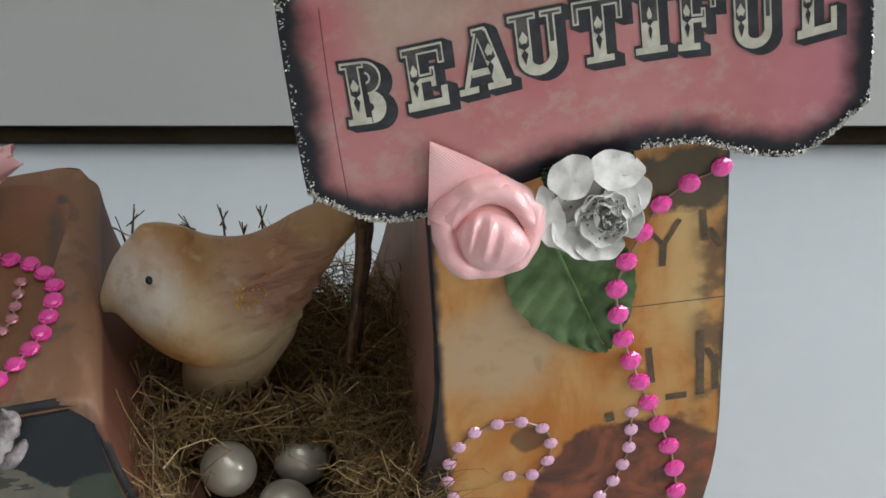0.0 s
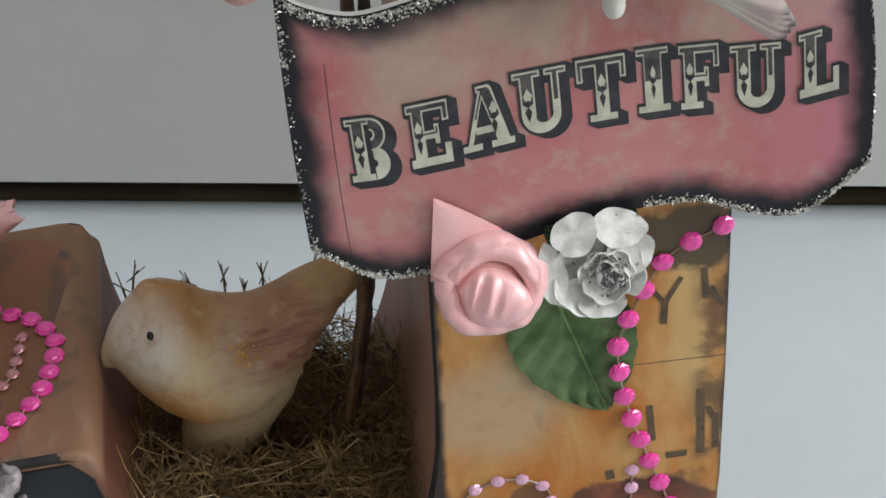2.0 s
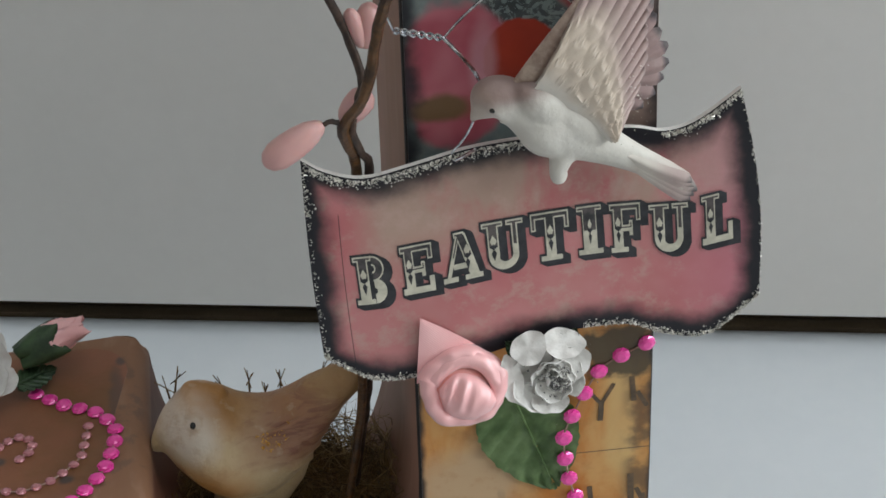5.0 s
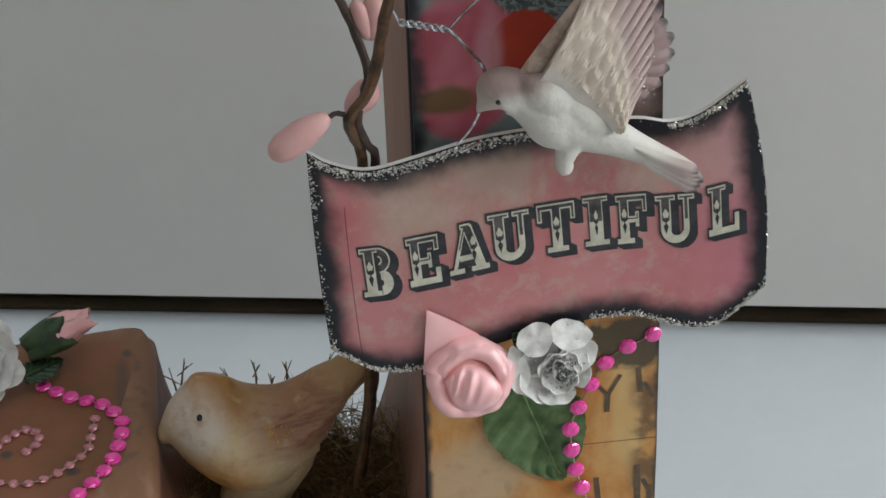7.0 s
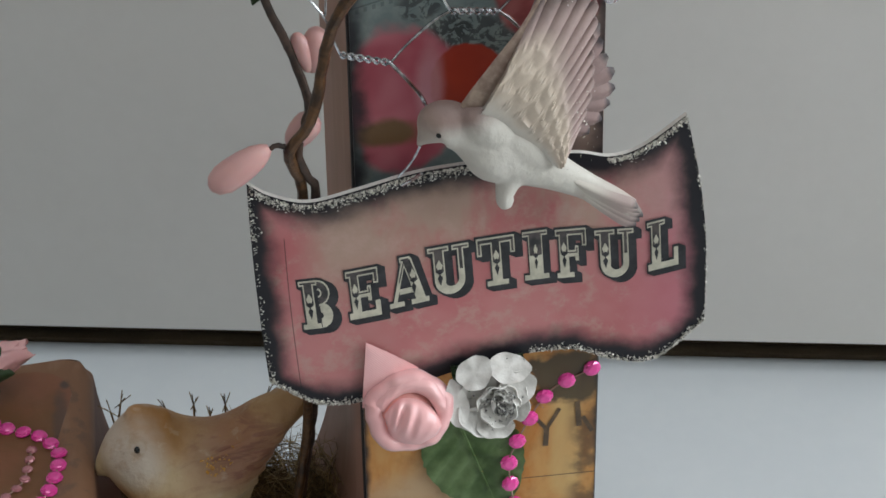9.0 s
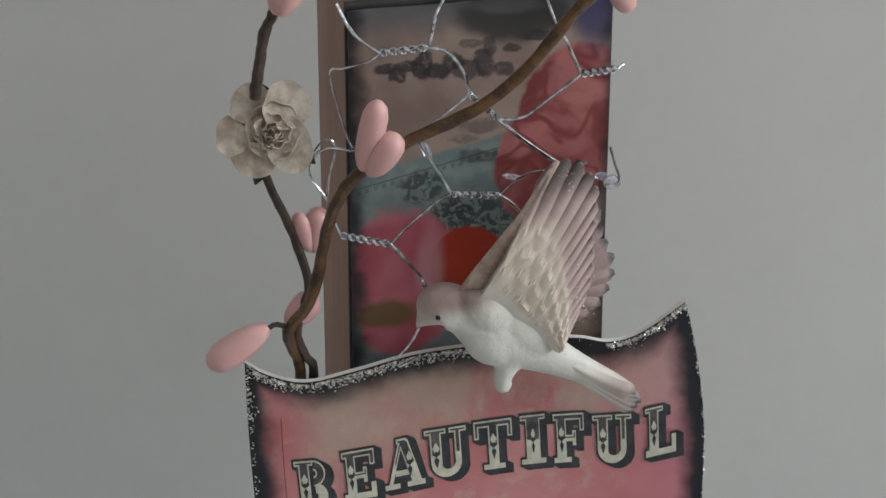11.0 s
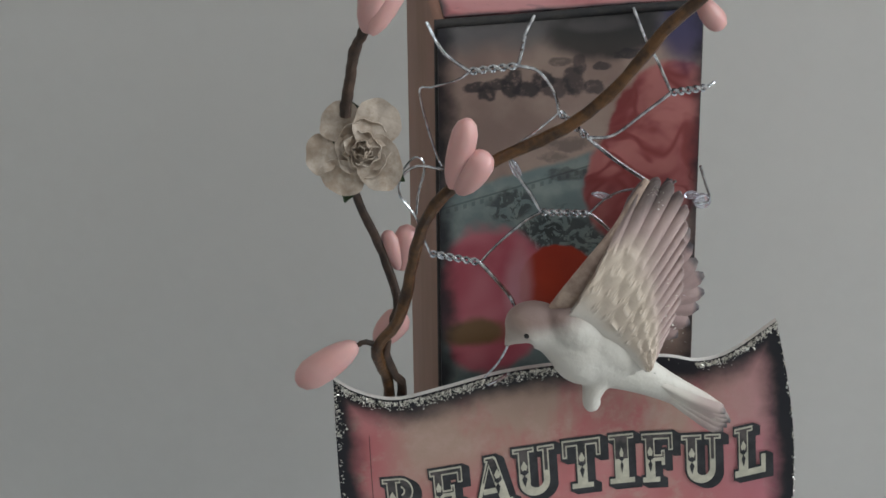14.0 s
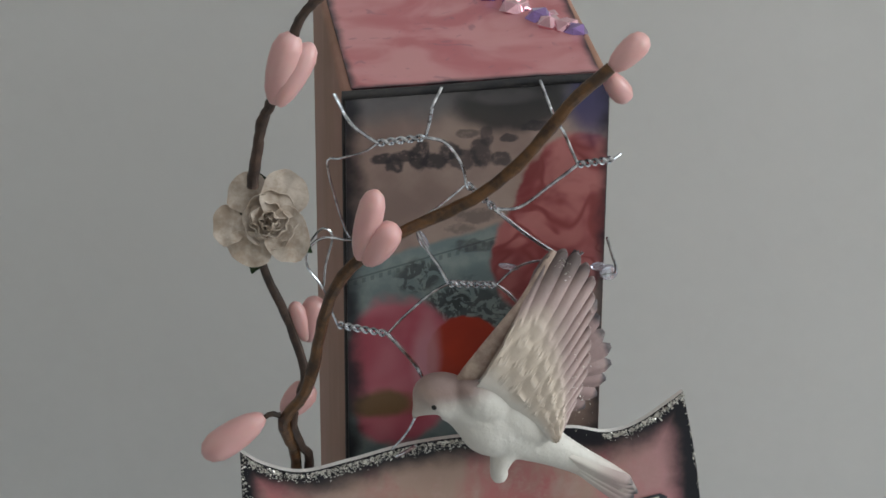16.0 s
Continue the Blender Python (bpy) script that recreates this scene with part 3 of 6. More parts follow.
def make_dove(name, tip, tail=False):
    p = Paint(name, 0.6)
    if tip:
        uv = p.t.nodes.new("ShaderNodeSeparateXYZ")
        p.t.links.new(p.co.outputs["UV"], uv.inputs[0])
        light, dusk = ((0.60, 0.56, 0.50), (0.44, 0.345, 0.32)) if tail else ((0.44, 0.34, 0.29), (0.29, 0.20, 0.19))
        along = p.calc("MULTIPLY_ADD", p.calc("SUBTRACT", p.noise(260, 3), 0.5), 0.12, uv.outputs[0])
        c = p.mix(p.ramp(along, 0.25, 0.75), light, dusk)
        c = p.mix(p.ramp(along, 0.88, 0.98), c, (0.06, 0.05, 0.055))
        p.color(p.mix(p.calc("MULTIPLY", p.ramp(p.noise(160, 3), 0.5, 0.75), 0.35), c, (0.60, 0.53, 0.47)))
        p.bump(p.noise(700, 3), 0.3, 0.0003)
    else:
        c = p.mix(p.noise(120, 3), (0.53, 0.50, 0.44), (0.66, 0.64, 0.59))
        c = p.mix(p.calc("MULTIPLY", p.blob(0.0205, 0.2092, 0.0095, 0.0052, 0.5, 0.3), 0.95), c, (0.24, 0.16, 0.14))
        c = p.mix(p.calc("MULTIPLY", p.blob(0.0148, 0.2040, 0.0035, 0.0045, 0.7, 0.3), 0.6), c, (0.33, 0.24, 0.20))
        c = p.mix(p.calc("MULTIPLY", p.blob(0.058, 0.180, 0.012, 0.005, 0.6, 0.3), 0.5), c, (0.46, 0.36, 0.32))
        p.color(c)
        p.bump(p.calc("ADD", p.noise(350, 3), p.noise(110, 3, 0.6, 0.5, p.stretch(1, 1, 1.6))), 0.35, 0.0008)
    return p.m


nest_bird_mat = make_nest_bird()
dove_mat, feather_mat = make_dove("white_resin_dove", False), make_dove("beige_feather_paint", True)
eye_mat = speckled("black_eye_paint", (0.008, 0.008, 0.008), (0.015, 0.012, 0.012), 0.25)
gold_fleck = speckled("gold_fleck", (0.42, 0.19, 0.03), (0.70, 0.40, 0.08), 0.3, 900, metal=0.25)


def make_fibre():
    p = Paint("dry_nest_fibre", 0.65)
    g = p.t.nodes.new("ShaderNodeNewGeometry")
    r = g.outputs["Random Per Island"]
    c = p.mix(p.ramp(r, 0.0, 0.7), (0.060, 0.032, 0.008), (0.21, 0.122, 0.036))
    c = p.mix(p.ramp(r, 0.76, 1.0), c, (0.44, 0.32, 0.16))
    p.color(c)
    return p.m


fibre_mat = make_fibre()
glue_mat = Paint("clear_glue", 0.08)
glue_mat.set("Transmission Weight", 0.85)
glue_mat.color((0.85, 0.86, 0.95))
glue_mat = glue_mat.m
silver_resin = speckled("silver_grey_glitter_resin", (0.08, 0.062, 0.068), (0.46, 0.40, 0.39), 0.30, 110, 0.4, 0.0008)

# ---------------------------------------------------------------- the room round it


def slab(name, lo, hi, material, round_edge=0.0):
    bm = bmesh.new()
    box(bm, lo, hi)
    if round_edge:
        bevel(bm, round_edge, 3)
    return tagged(part(name, bm, material), kind="structure")


slab("floor", (-2.1, -2.5, -0.90), (2.6, 1.0, -0.82), floor_mat)
slab("wall_north", (-2.0, 0.80, -0.82), (2.40, 0.90, 1.80), wall_mat)
slab("wall_south", (-2.0, -2.4, -0.82), (2.40, -2.3, 1.80), wall_mat)
slab("wall_west", (-2.1, -2.4, -0.82), (-2.0, 0.9, 1.80), wall_mat)


def opening(name, axis, plane, thick, u0, u1, v0, v1, hole, label):
    """A wall or ceiling with an opening through it, and the framed pane in the opening."""
    a0, a1, b0, b1 = hole

    def lay(bm, ua, ub, va, vb, d0, d1):
        if axis == "x":
            box(bm, (plane + d0, ua, va), (plane + d1, ub, vb))
        else:
            box(bm, (ua, va, plane + d0), (ub, vb, plane + d1))

    bm = bmesh.new()
    lay(bm, u0, u1, v0, b0, 0, thick)
    lay(bm, u0, u1, b1, v1, 0, thick)
    lay(bm, u0, a0, b0, b1, 0, thick)
    lay(bm, a1, u1, b0, b1, 0, thick)
    tagged(part(name, bm, wall_mat), kind="structure")
    w = tagged(new("window_1" if axis == "x" else "added_roof_window"), label, "window", kind="structure")
    f = 0.05
    bm = bmesh.new()
    for q in ((a0, a0 + f, b0, b1), (a1 - f, a1, b0, b1), (a0 + f, a1 - f, b0, b0 + f), (a0 + f, a1 - f, b1 - f, b1)):
        lay(bm, *q, 0.03, 0.07)
    part("window_frame", bm, wall_mat, w)
    bm = bmesh.new()
    lay(bm, a0 + f + 0.002, a1 - f - 0.002, b0 + f + 0.002, b1 - f - 0.002, 0.048, 0.052)
    part("pane", bm, glass_mat, w).visible_shadow = False


opening("wall_east", "x", 2.40, 0.10, -2.4, 0.9, -0.82, 1.80, (-1.55, 0.05, 0.42, 1.68), "wide white framed window with a clear pane")
# unseen roof window, added to let fill light in from above
opening("ceiling", "z", 1.80, 0.08, -2.1, 2.6, -2.5, 1.0, (-0.35, 0.85, -0.95, 0.05), "added unseen roof window, white framed with a clear pane, for fill light")

# the pale cabinet that stands behind the worktop, with a dark gap between them
CAB_A, CAB_B = Vector((-0.1318, 0.2550, 0)), Vector((0.1822, 0.1938, 0))
cab_dir = (CAB_B - CAB_A).normalized()
cab_turn = math.atan2(cab_dir.y, cab_dir.x)
cab_mid = (CAB_A + CAB_B) / 2
cabinet = thing("cabinet", (cab_mid.x, cab_mid.y, -0.82), "pale grey-white melamine cabinet standing behind the white worktop", "cabinet")


def cabinet_parts():
    m = Matrix.Translation((cab_mid.x, cab_mid.y, 0)) @ Matrix.Rotation(cab_turn, 4, "Z")
    bm = bmesh.new()
    box(bm, (-0.62, 0.0, TABLE + 0.0140), (0.62, 0.016, TABLE + 0.85))
    bevel(bm, 0.0010, 2)
    bm.transform(m)
    part("front_panel", bm, cabinet_mat, cabinet)
    bm = bmesh.new()
    box(bm, (-0.62, 0.018, TABLE + 0.0175), (0.62, 0.26, TABLE + 0.85))
    bm.transform(m)
    part("body", bm, cabinet_mat, cabinet)
    # underside and plinth are dark so that the gap reads as shade
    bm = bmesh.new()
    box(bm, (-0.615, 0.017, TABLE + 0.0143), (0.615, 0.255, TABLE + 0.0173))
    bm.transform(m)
    part("underside", bm, cavity_mat, cabinet, "underside coloured dark for the shade in the gap")
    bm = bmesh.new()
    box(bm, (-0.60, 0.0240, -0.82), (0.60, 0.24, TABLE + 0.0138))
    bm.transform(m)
    part("plinth", bm, cavity_mat, cabinet, "recessed plinth coloured dark for the shade in the gap")
    # added ledge whose brown stands in for the gap's softer shade
    bm = bmesh.new()
    box(bm, (-0.60, 0.0172, -0.80), (0.60, 0.0238, TABLE - 0.0035))
    bevel(bm, 0.002, 2)
    bm.transform(m)
    part("ledge", bm, ledge_mat, cabinet, "added brown ledge for the softer shade behind the worktop")


cabinet_parts()


def worktop():
    """White worktop along the cabinet; its rounded back edge lies under the cabinet front."""
    m = Matrix.Translation((cab_mid.x, cab_mid.y, 0)) @ Matrix.Rotation(cab_turn, 4, "Z")
    R, y1 = 0.010, 0.0062
    prof = [(-0.64, TABLE - 0.035), (-0.64, TABLE - 0.003), (-0.637, TABLE)] + [(y1 + R * math.sin(a), TABLE - R + R * math.cos(a)) for a in (math.pi / 2 * k / 20 for k in range(21))] + [(y1 + R, TABLE - 0.035)]
    bm = bmesh.new()
    ends = [[bm.verts.new((x, y, z)) for y, z in prof] for x in (-1.2, 1.2)]
    bm.faces.new(ends[0])
    bm.faces.new(ends[1][::-1])
    for i in range(len(prof)):
        j = (i + 1) % len(prof)
        bm.faces.new((ends[0][i], ends[0][j], ends[1][j], ends[1][i]))
    bm.transform(m)
    tagged(part("worktop", bm, worktop_mat, None, "", 30), kind="structure")
    bm = bmesh.new()
    box(bm, (-1.15, -0.60, -0.82), (1.15, 0.015, TABLE - 0.035))
    bm.transform(m)
    tagged(part("worktop_base", bm, cabinet_mat), kind="structure")


worktop()

# ---------------------------------------------------------------- the wooden letter
DEPTH, TOP, HOOK = 0.080, 0.2707, 0.0805
CX, CZ, R_OUT = -0.0345, 0.052, 0.0945


def inner(a):
    """The inside of the hook; a runs from the stem round to the hook's end."""
    return CX + 0.0345 * math.cos(a), 0.081 + 0.066 * math.sin(a)


def outer(a):
    return CX + R_OUT * math.cos(a), CZ + R_OUT * math.sin(a)


def hook_z(x):
    """The end of the hook falls a little to the outside."""
    return HOOK + 0.07 * (x + 0.0700)


def letter_outline():
    pts = [(0.0, TOP), (0.0582, TOP + 0.0018), (0.0600, 0.13), (0.0602, 0.08)]
    pts += [outer(-math.pi * k / 40) for k in range(41)]
    pts += [(-0.1285, hook_z(-0.1285)), (-0.0700, hook_z(-0.0700))]
    pts += [inner(-math.pi + math.pi * k / 32) for k in range(1, 32)]
    return pts + [(0.0, 0.085)]


letter = thing("decorated_letter", (CX, 0.04, TABLE), "collaged wooden letter with salmon sides standing on the worktop", "letter")
bm = bmesh.new()
extrude_outline(bm, letter_outline(), 0.0, DEPTH)
bm.edges.ensure_lookup_table()
soft_edges = [e for e in bm.edges if len(e.link_faces) == 2 and all(v.co.y > DEPTH - 1e-5 and -0.0712 < v.co.x < CX - 0.008 and v.co.z > 0.03 for v in e.verts)]
bmesh.ops.bevel(bm, geom=soft_edges, offset=0.0085, segments=7, affect="EDGES", profile=0.5)
edges = [e for e in bm.edges if all(abs(v.co.x + 0.0700) < 0.0012 and v.co.z > 0.0780 for v in e.verts)]
if edges:
    bmesh.ops.bevel(bm, geom=edges, offset=0.0045, segments=5, affect="EDGES", profile=0.5)
bevel(bm, 0.0018, 3, 50)
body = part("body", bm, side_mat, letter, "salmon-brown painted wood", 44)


def sheet(name, outline, y0, y1, material, label):
    bm = bmesh.new()
    extrude_outline(bm, outline, y0, y1)
    bevel(bm, 0.0002, 1, 50)
    return part(name, bm, [material], letter, label, 25)


e = 0.0006
right = lambda z: 0.0582 + (0.0600 - 0.0582) * min(1, (TOP - z) / (TOP - 0.13))
sheet("upper_paper", [(e, TOP - 0.001), (0.0582 - e, TOP + 0.0008), (right(0.152) - e, 0.152), (e, 0.152)], -0.0007, 0.001, upper_mat,
      "collage paper with roses and map, blackened edges")
low = [(e, 0.1517), (right(0.1517) - e, 0.1517), (0.0602 - e, 0.08)]
low += [(CX + (R_OUT - e) * math.cos(-math.pi * k / 40), CZ + (R_OUT - e) * math.sin(-math.pi * k / 40)) for k in range(0, 21)]
low += [(inner(-math.pi / 2 + math.pi / 2 * k / 16)[0] + e, inner(-math.pi / 2 + math.pi / 2 * k / 16)[1] - e) for k in range(0, 16)] + [(e, 0.085)]
sheet("lower_paper", low, -0.0007, 0.001, lower_mat, "amber collage paper with rust rose")
hk = [(CX + (R_OUT - e) * math.cos(-math.pi * k / 40), CZ + (R_OUT - e) * math.sin(-math.pi * k / 40)) for k in range(20, 41)]
hk += [(-0.1279, hook_z(-0.1279) - 0.0022), (-0.0750, hook_z(-0.0750) - 0.0022), (-0.0728, hook_z(-0.0728) - 0.0045)]
hk += [(inner(-math.pi + math.pi / 2 * k / 16)[0] - 0.0016, inner(-math.pi + math.pi / 2 * k / 16)[1] - 0.0016) for k in range(1, 17)]
sheet("hook_paper", hk, -0.0007, 0.001, hook_mat, "black card with torn postcard")


def flat_top(name, x0, x1, z, y0, y1, material, label, radius=0.002):
    bm = bmesh.new()
    pts = []
    for cx, cy, a0 in ((x1 - radius, y0 + 0.002, -90), (x1 - radius, y1 - radius, 0), (x0 + radius, y1 - radius, 90), (x0 + radius, y0 + 0.002, 180)):
        r = radius if cy > 0.04 else 0.001
        for k in range(6):
            a = radians(a0 + 90 * k / 5)
            pts.append((cx + r * math.cos(a), cy + r * math.sin(a)))
    slope, z = (0.031, z) if z > 0.2 else (0.07, z + 0.07 * 0.0700)
    lo = [bm.verts.new((x, y, z - 0.0008 + slope * x)) for x, y in pts]
    hi = [bm.verts.new((x, y, z + (0.0005 if slope < 0.05 else 0.00012) + slope * x)) for x, y in pts]
    bm.faces.new(hi)
    bm.faces.new(lo[::-1])
    n = len(pts)
    for i in range(n):
        bm.faces.new((lo[i], lo[(i + 1) % n], hi[(i + 1) % n], hi[i]))
    return part(name, bm, material, letter, label, 25)


flat_top("top_paper", 0.0012, 0.0570, TOP, 0.0008, DEPTH - 0.001, top_mat, "pink rose paper with blackened edge")
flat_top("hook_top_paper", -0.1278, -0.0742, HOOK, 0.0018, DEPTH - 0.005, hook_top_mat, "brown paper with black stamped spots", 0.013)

# black ink rubbed over the rounded front corners
INSET = 0.0012


def inked(run):
    bm = bmesh.new()
    tube(bm, run, 0.00125, 10)
    part("inked_corner", bm, black_edge, letter)


def bowed(a, grow):
    return CX + (0.0345 + grow) * math.cos(a), INSET, 0.081 + (0.066 + grow) * math.sin(a)


inked([(0.0582 - INSET, INSET, TOP), (0.0590 - INSET, INSET, 0.2), (0.0600 - INSET, INSET, 0.13), (0.0602 - INSET, INSET, 0.08)]
      + [(CX + (R_OUT - INSET) * math.cos(-math.pi * k / 40), INSET, CZ + (R_OUT - INSET) * math.sin(-math.pi * k / 40)) for k in range(0, 21, 2)])
inked([(INSET, INSET, TOP - 0.001), (INSET, INSET, 0.16), (INSET, INSET, 0.085)] + [bowed(-math.pi / 40 * k, INSET) for k in range(2, 21)])
inked([(-0.1285, INSET, hook_z(-0.1285) - INSET), (-0.0775, INSET, hook_z(-0.0775) - INSET), (-0.0735, INSET, hook_z(-0.0735) - 0.0022), (-0.0716, INSET, hook_z(-0.0716) - 0.0055)]
      + [bowed(-math.pi + math.pi / 40 * k, INSET) for k in range(3, 21)])
bm = bmesh.new()
tube(bm, [(0.0, 0.0004, TOP - 0.0003), (0.02, 0.0003, TOP + 0.0001), (0.04, 0.0004, TOP + 0.0011), (0.0582, 0.0004, TOP + 0.0015)], [0.0010, 0.0011, 0.0010, 0.0010], 10)
part("inked_corner", bm, black_edge, letter)


def print_strokes(name, strokes, material, label):
    """Printed letter fragments: flat bars given by their two ends and a width."""
    bm = bmesh.new()
    for k, ((x0, z0), (x1, z1), w) in enumerate(strokes):
        d = Vector((x1 - x0, z1 - z0)).normalized() * 1.0
        nx, nz = -d.y * w / 2, d.x * w / 2
        vs = [bm.verts.new((x, -0.00085 - 0.00004 * k - 0.002 * abs(w), z)) for x, z in ((x0 + nx, z0 + nz), (x1 + nx, z1 + nz), (x1 - nx, z1 - nz), (x0 - nx, z0 - nz))]
        bm.faces.new(vs)
    return part(name, bm, material, letter, label)


print_strokes("printed_letter", [((0.0500, 0.1092), (0.0468, 0.1030), 0.0011), ((0.0440, 0.1068), (0.0468, 0.1030), 0.0011),
                                 ((0.0468, 0.1034), (0.0466, 0.0976), 0.0014)], brown_ink, "brown printed letter Y")
for stroke in (((0.0548, 0.0790), (0.0552, 0.0610), 0.0017), ((0.0563, 0.0740), (0.0580, 0.0700), 0.0013), ((0.0580, 0.0720), (0.0584, 0.0620), 0.0015), ((0.0478, 0.0614), (0.0523, 0.0615), 0.0018), ((0.0440, 0.0760), (0.0449, 0.0660), 0.0014),
               ((0.0350, 0.0575), (0.0368, 0.0578), 0.0026), ((0.0545, 0.1110), (0.0552, 0.1030), 0.0014), ((0.0560, 0.1060), (0.0586, 0.1010), 0.0012)):
    print_strokes("printed_mark", [stroke], brown_ink, "faded brown printed mark")

# ---------------------------------------------------------------- the banner
SIGN_Y = -0.0090
TOP_PTS = [(-0.0247, 0, 0.1885), (-0.0195, 0, 0.1850), (-0.0110, 0, 0.1826), (0.0000, 0, 0.1848), (0.0140, 0, 0.1880), (0.0300, 0, 0.1890),
           (0.0500, 0, 0.1892), (0.0590, 0, 0.1876), (0.0665, 0, 0.1900), (0.0761, 0, 0.1980)]
BOT_PTS = [(-0.0224, 0, 0.1322), (-0.0170, 0, 0.1281), (-0.0100, 0, 0.1243), (0.0000, 0, 0.1243), (0.0150, 0, 0.1285), (0.0330, 0, 0.1326),
           (0.0510, 0, 0.1331), (0.0610, 0, 0.1292), (0.0720, 0, 0.1284), (0.0833, 0, 0.1394)]


def sign_point(u, v, tops, bots):
    n = len(tops) - 1
    i = min(n - 1, int(u * n))
    f = u * n - i
    t, b = tops[i].lerp(tops[i + 1], f), bots[i].lerp(bots[i + 1], f)
    p = b.lerp(t, v)
    bow = math.sin(v * math.pi) * (0.0022 * u * u - 0.0006 * (1 - u))
    p.x += bow
    p.y = SIGN_Y - 0.0012 * math.sin(u * math.tau * 0.9 + 0.6) - 0.002 * (u - 0.5)
    return p


def make_sign():
    tops, bots = catmull(TOP_PTS, 97), catmull(BOT_PTS, 97)
    ob = thing("banner_sign", (0.03, SIGN_Y, 0.125), "pink distressed paper banner lettered BEAUTIFUL with glittered edges", "sign")
    bm = bmesh.new()
    uvl = bm.loops.layers.uv.new("UVMap")
    NU, NV = 72, 20
    front = [[bm.verts.new(sign_point(i / NU, j / NV, tops, bots)) for j in range(NV + 1)] for i in range(NU + 1)]
    back = [[bm.verts.new(v.co + Vector((0, 0.0014, 0))) for v in col] for col in front]
    for i in range(NU):
        for j in range(NV):
            f = bm.faces.new((front[i][j], front[i + 1][j], front[i + 1][j + 1], front[i][j + 1]))
            for lp, (a, b) in zip(f.loops, ((i, j), (i + 1, j), (i + 1, j + 1), (i, j + 1))):
                lp[uvl].uv = (a / NU, b / NV)
            bm.faces.new((back[i][j], back[i][j + 1], back[i + 1][j + 1], back[i + 1][j])).material_index = 1
    rim = [front[i][0] for i in range(NU)] + [front[NU][j] for j in range(NV)] + [front[i][NV] for i in range(NU, 0, -1)] + [front[0][j] for j in range(NV, 0, -1)]
    rimb = [back[i][0] for i in range(NU)] + [back[NU][j] for j in range(NV)] + [back[i][NV] for i in range(NU, 0, -1)] + [back[0][j] for j in range(NV, 0, -1)]
    for k in range(len(rim)):
        q = (k + 1) % len(rim)
        bm.faces.new((rim[k], rimb[k], rimb[q], rim[q])).material_index = 1
    card = part("card", bm, [sign_mat, card_edge], ob, "pink paper card with black rubbed edges", 30)

    # glitter grains glued along the edge
    rng = random.Random(5)
    bm = bmesh.new()

    def grain(p, r):
        d = [Vector((rng.uniform(-1, 1), rng.uniform(-0.5, 0.5), rng.uniform(-1, 1))).normalized() * r * rng.uniform(0.6, 1.2) for _ in range(4)]
        vs = [bm.verts.new(p + q) for q in d]
        for a, b, c in ((0, 1, 2), (0, 2, 3), (0, 3, 1), (1, 3, 2)):
            bm.faces.new((vs[a], vs[b], vs[c]))

    def edge(n, fn, spread):
        for _ in range(n):
            u, v = fn(rng.random(), abs(rng.gauss(0, spread)))
            p = sign_point(min(1, max(0, u)), min(1, max(0, v)), tops, bots)
            grain(p + Vector((0, -0.0003, 0)), rng.uniform(0.00022, 0.00042))

    edge(1150, lambda a, b: (0.02 + 0.48 * a, 1 - 0.006 - b), 0.017)
    edge(480, lambda a, b: (0.80 + 0.2 * a, 1 - 0.004 - b), 0.013)
    edge(480, lambda a, b: (0.22 * a, 0.003 + b), 0.014)
    edge(760, lambda a, b: (0.58 + 0.42 * a, 0.003 + b), 0.014)
    edge(120, lambda a, b: (0.004 + b * 0.3, a * a), 0.020)
    edge(80, lambda a, b: (0.001 + b * 0.3, 0.7 + 0.3 * a), 0.035)
    edge(120, lambda a, b: (1 - b * 0.2, a), 0.010)
    tagged(part("glitter_edging", bm, glitter, card, "silver glitter grains", 5), kind="stuff")
    return card


sign_card = make_sign()

# the word: slab-serif capitals, cream below, dark above, with a drop shadow; each glyph of bars in a unit box
S = 0.30
GLYPHS = {
    "B": ([(0.10, 0, 0.36, 1), (0, 0, 0.46, 0.10), (0, 0.90, 0.46, 1)], [(0.46, 0.735, 0.265, 0.20), (0.48, 0.265, 0.265, 0.20)], []),
    "E": ([(0.10, 0, 0.36, 1), (0, 0, 0.90, 0.13), (0, 0.87, 0.90, 1), (0.3, 0.43, 0.64, 0.56), (0.78, 0.0, 0.92, 0.32), (0.78, 0.68, 0.92, 1), (0.58, 0.34, 0.68, 0.65)], [], []),
    "A": ([(-0.04, 0, 0.36, 0.10), (0.56, 0, 1.04, 0.10), (0.26, 0.25, 0.70, 0.36), (0.34, 0.90, 0.62, 1)], [], [(0.10, 0.05, 0.46, 0.97, 0.10), (0.84, 0.05, 0.52, 0.97, 0.26)]),
    "U": ([(0.12, 0.28, 0.38, 1), (0.70, 0.28, 0.84, 1), (0, 0.90, 0.50, 1), (0.58, 0.90, 0.98, 1)], [], []),
    "T": ([(0.37, 0, 0.63, 1), (0.22, 0, 0.78, 0.10), (0, 0.87, 1, 1), (0, 0.64, 0.12, 1), (0.88, 0.64, 1, 1)], [], []),
    "I": ([(0.22, 0, 0.78, 1), (0, 0, 1, 0.10), (0, 0.90, 1, 1)], [], []),
    "F": ([(0.10, 0, 0.38, 1), (0, 0, 0.52, 0.10), (0, 0.87, 0.90, 1), (0.3, 0.43, 0.64, 0.56), (0.80, 0.64, 0.93, 1), (0.58, 0.34, 0.68, 0.65)], [], []),
    "L": ([(0.12, 0, 0.40, 1), (0, 0, 0.90, 0.13), (0, 0.90, 0.54, 1), (0.80, 0.0, 0.93, 0.38)], [], []),
}


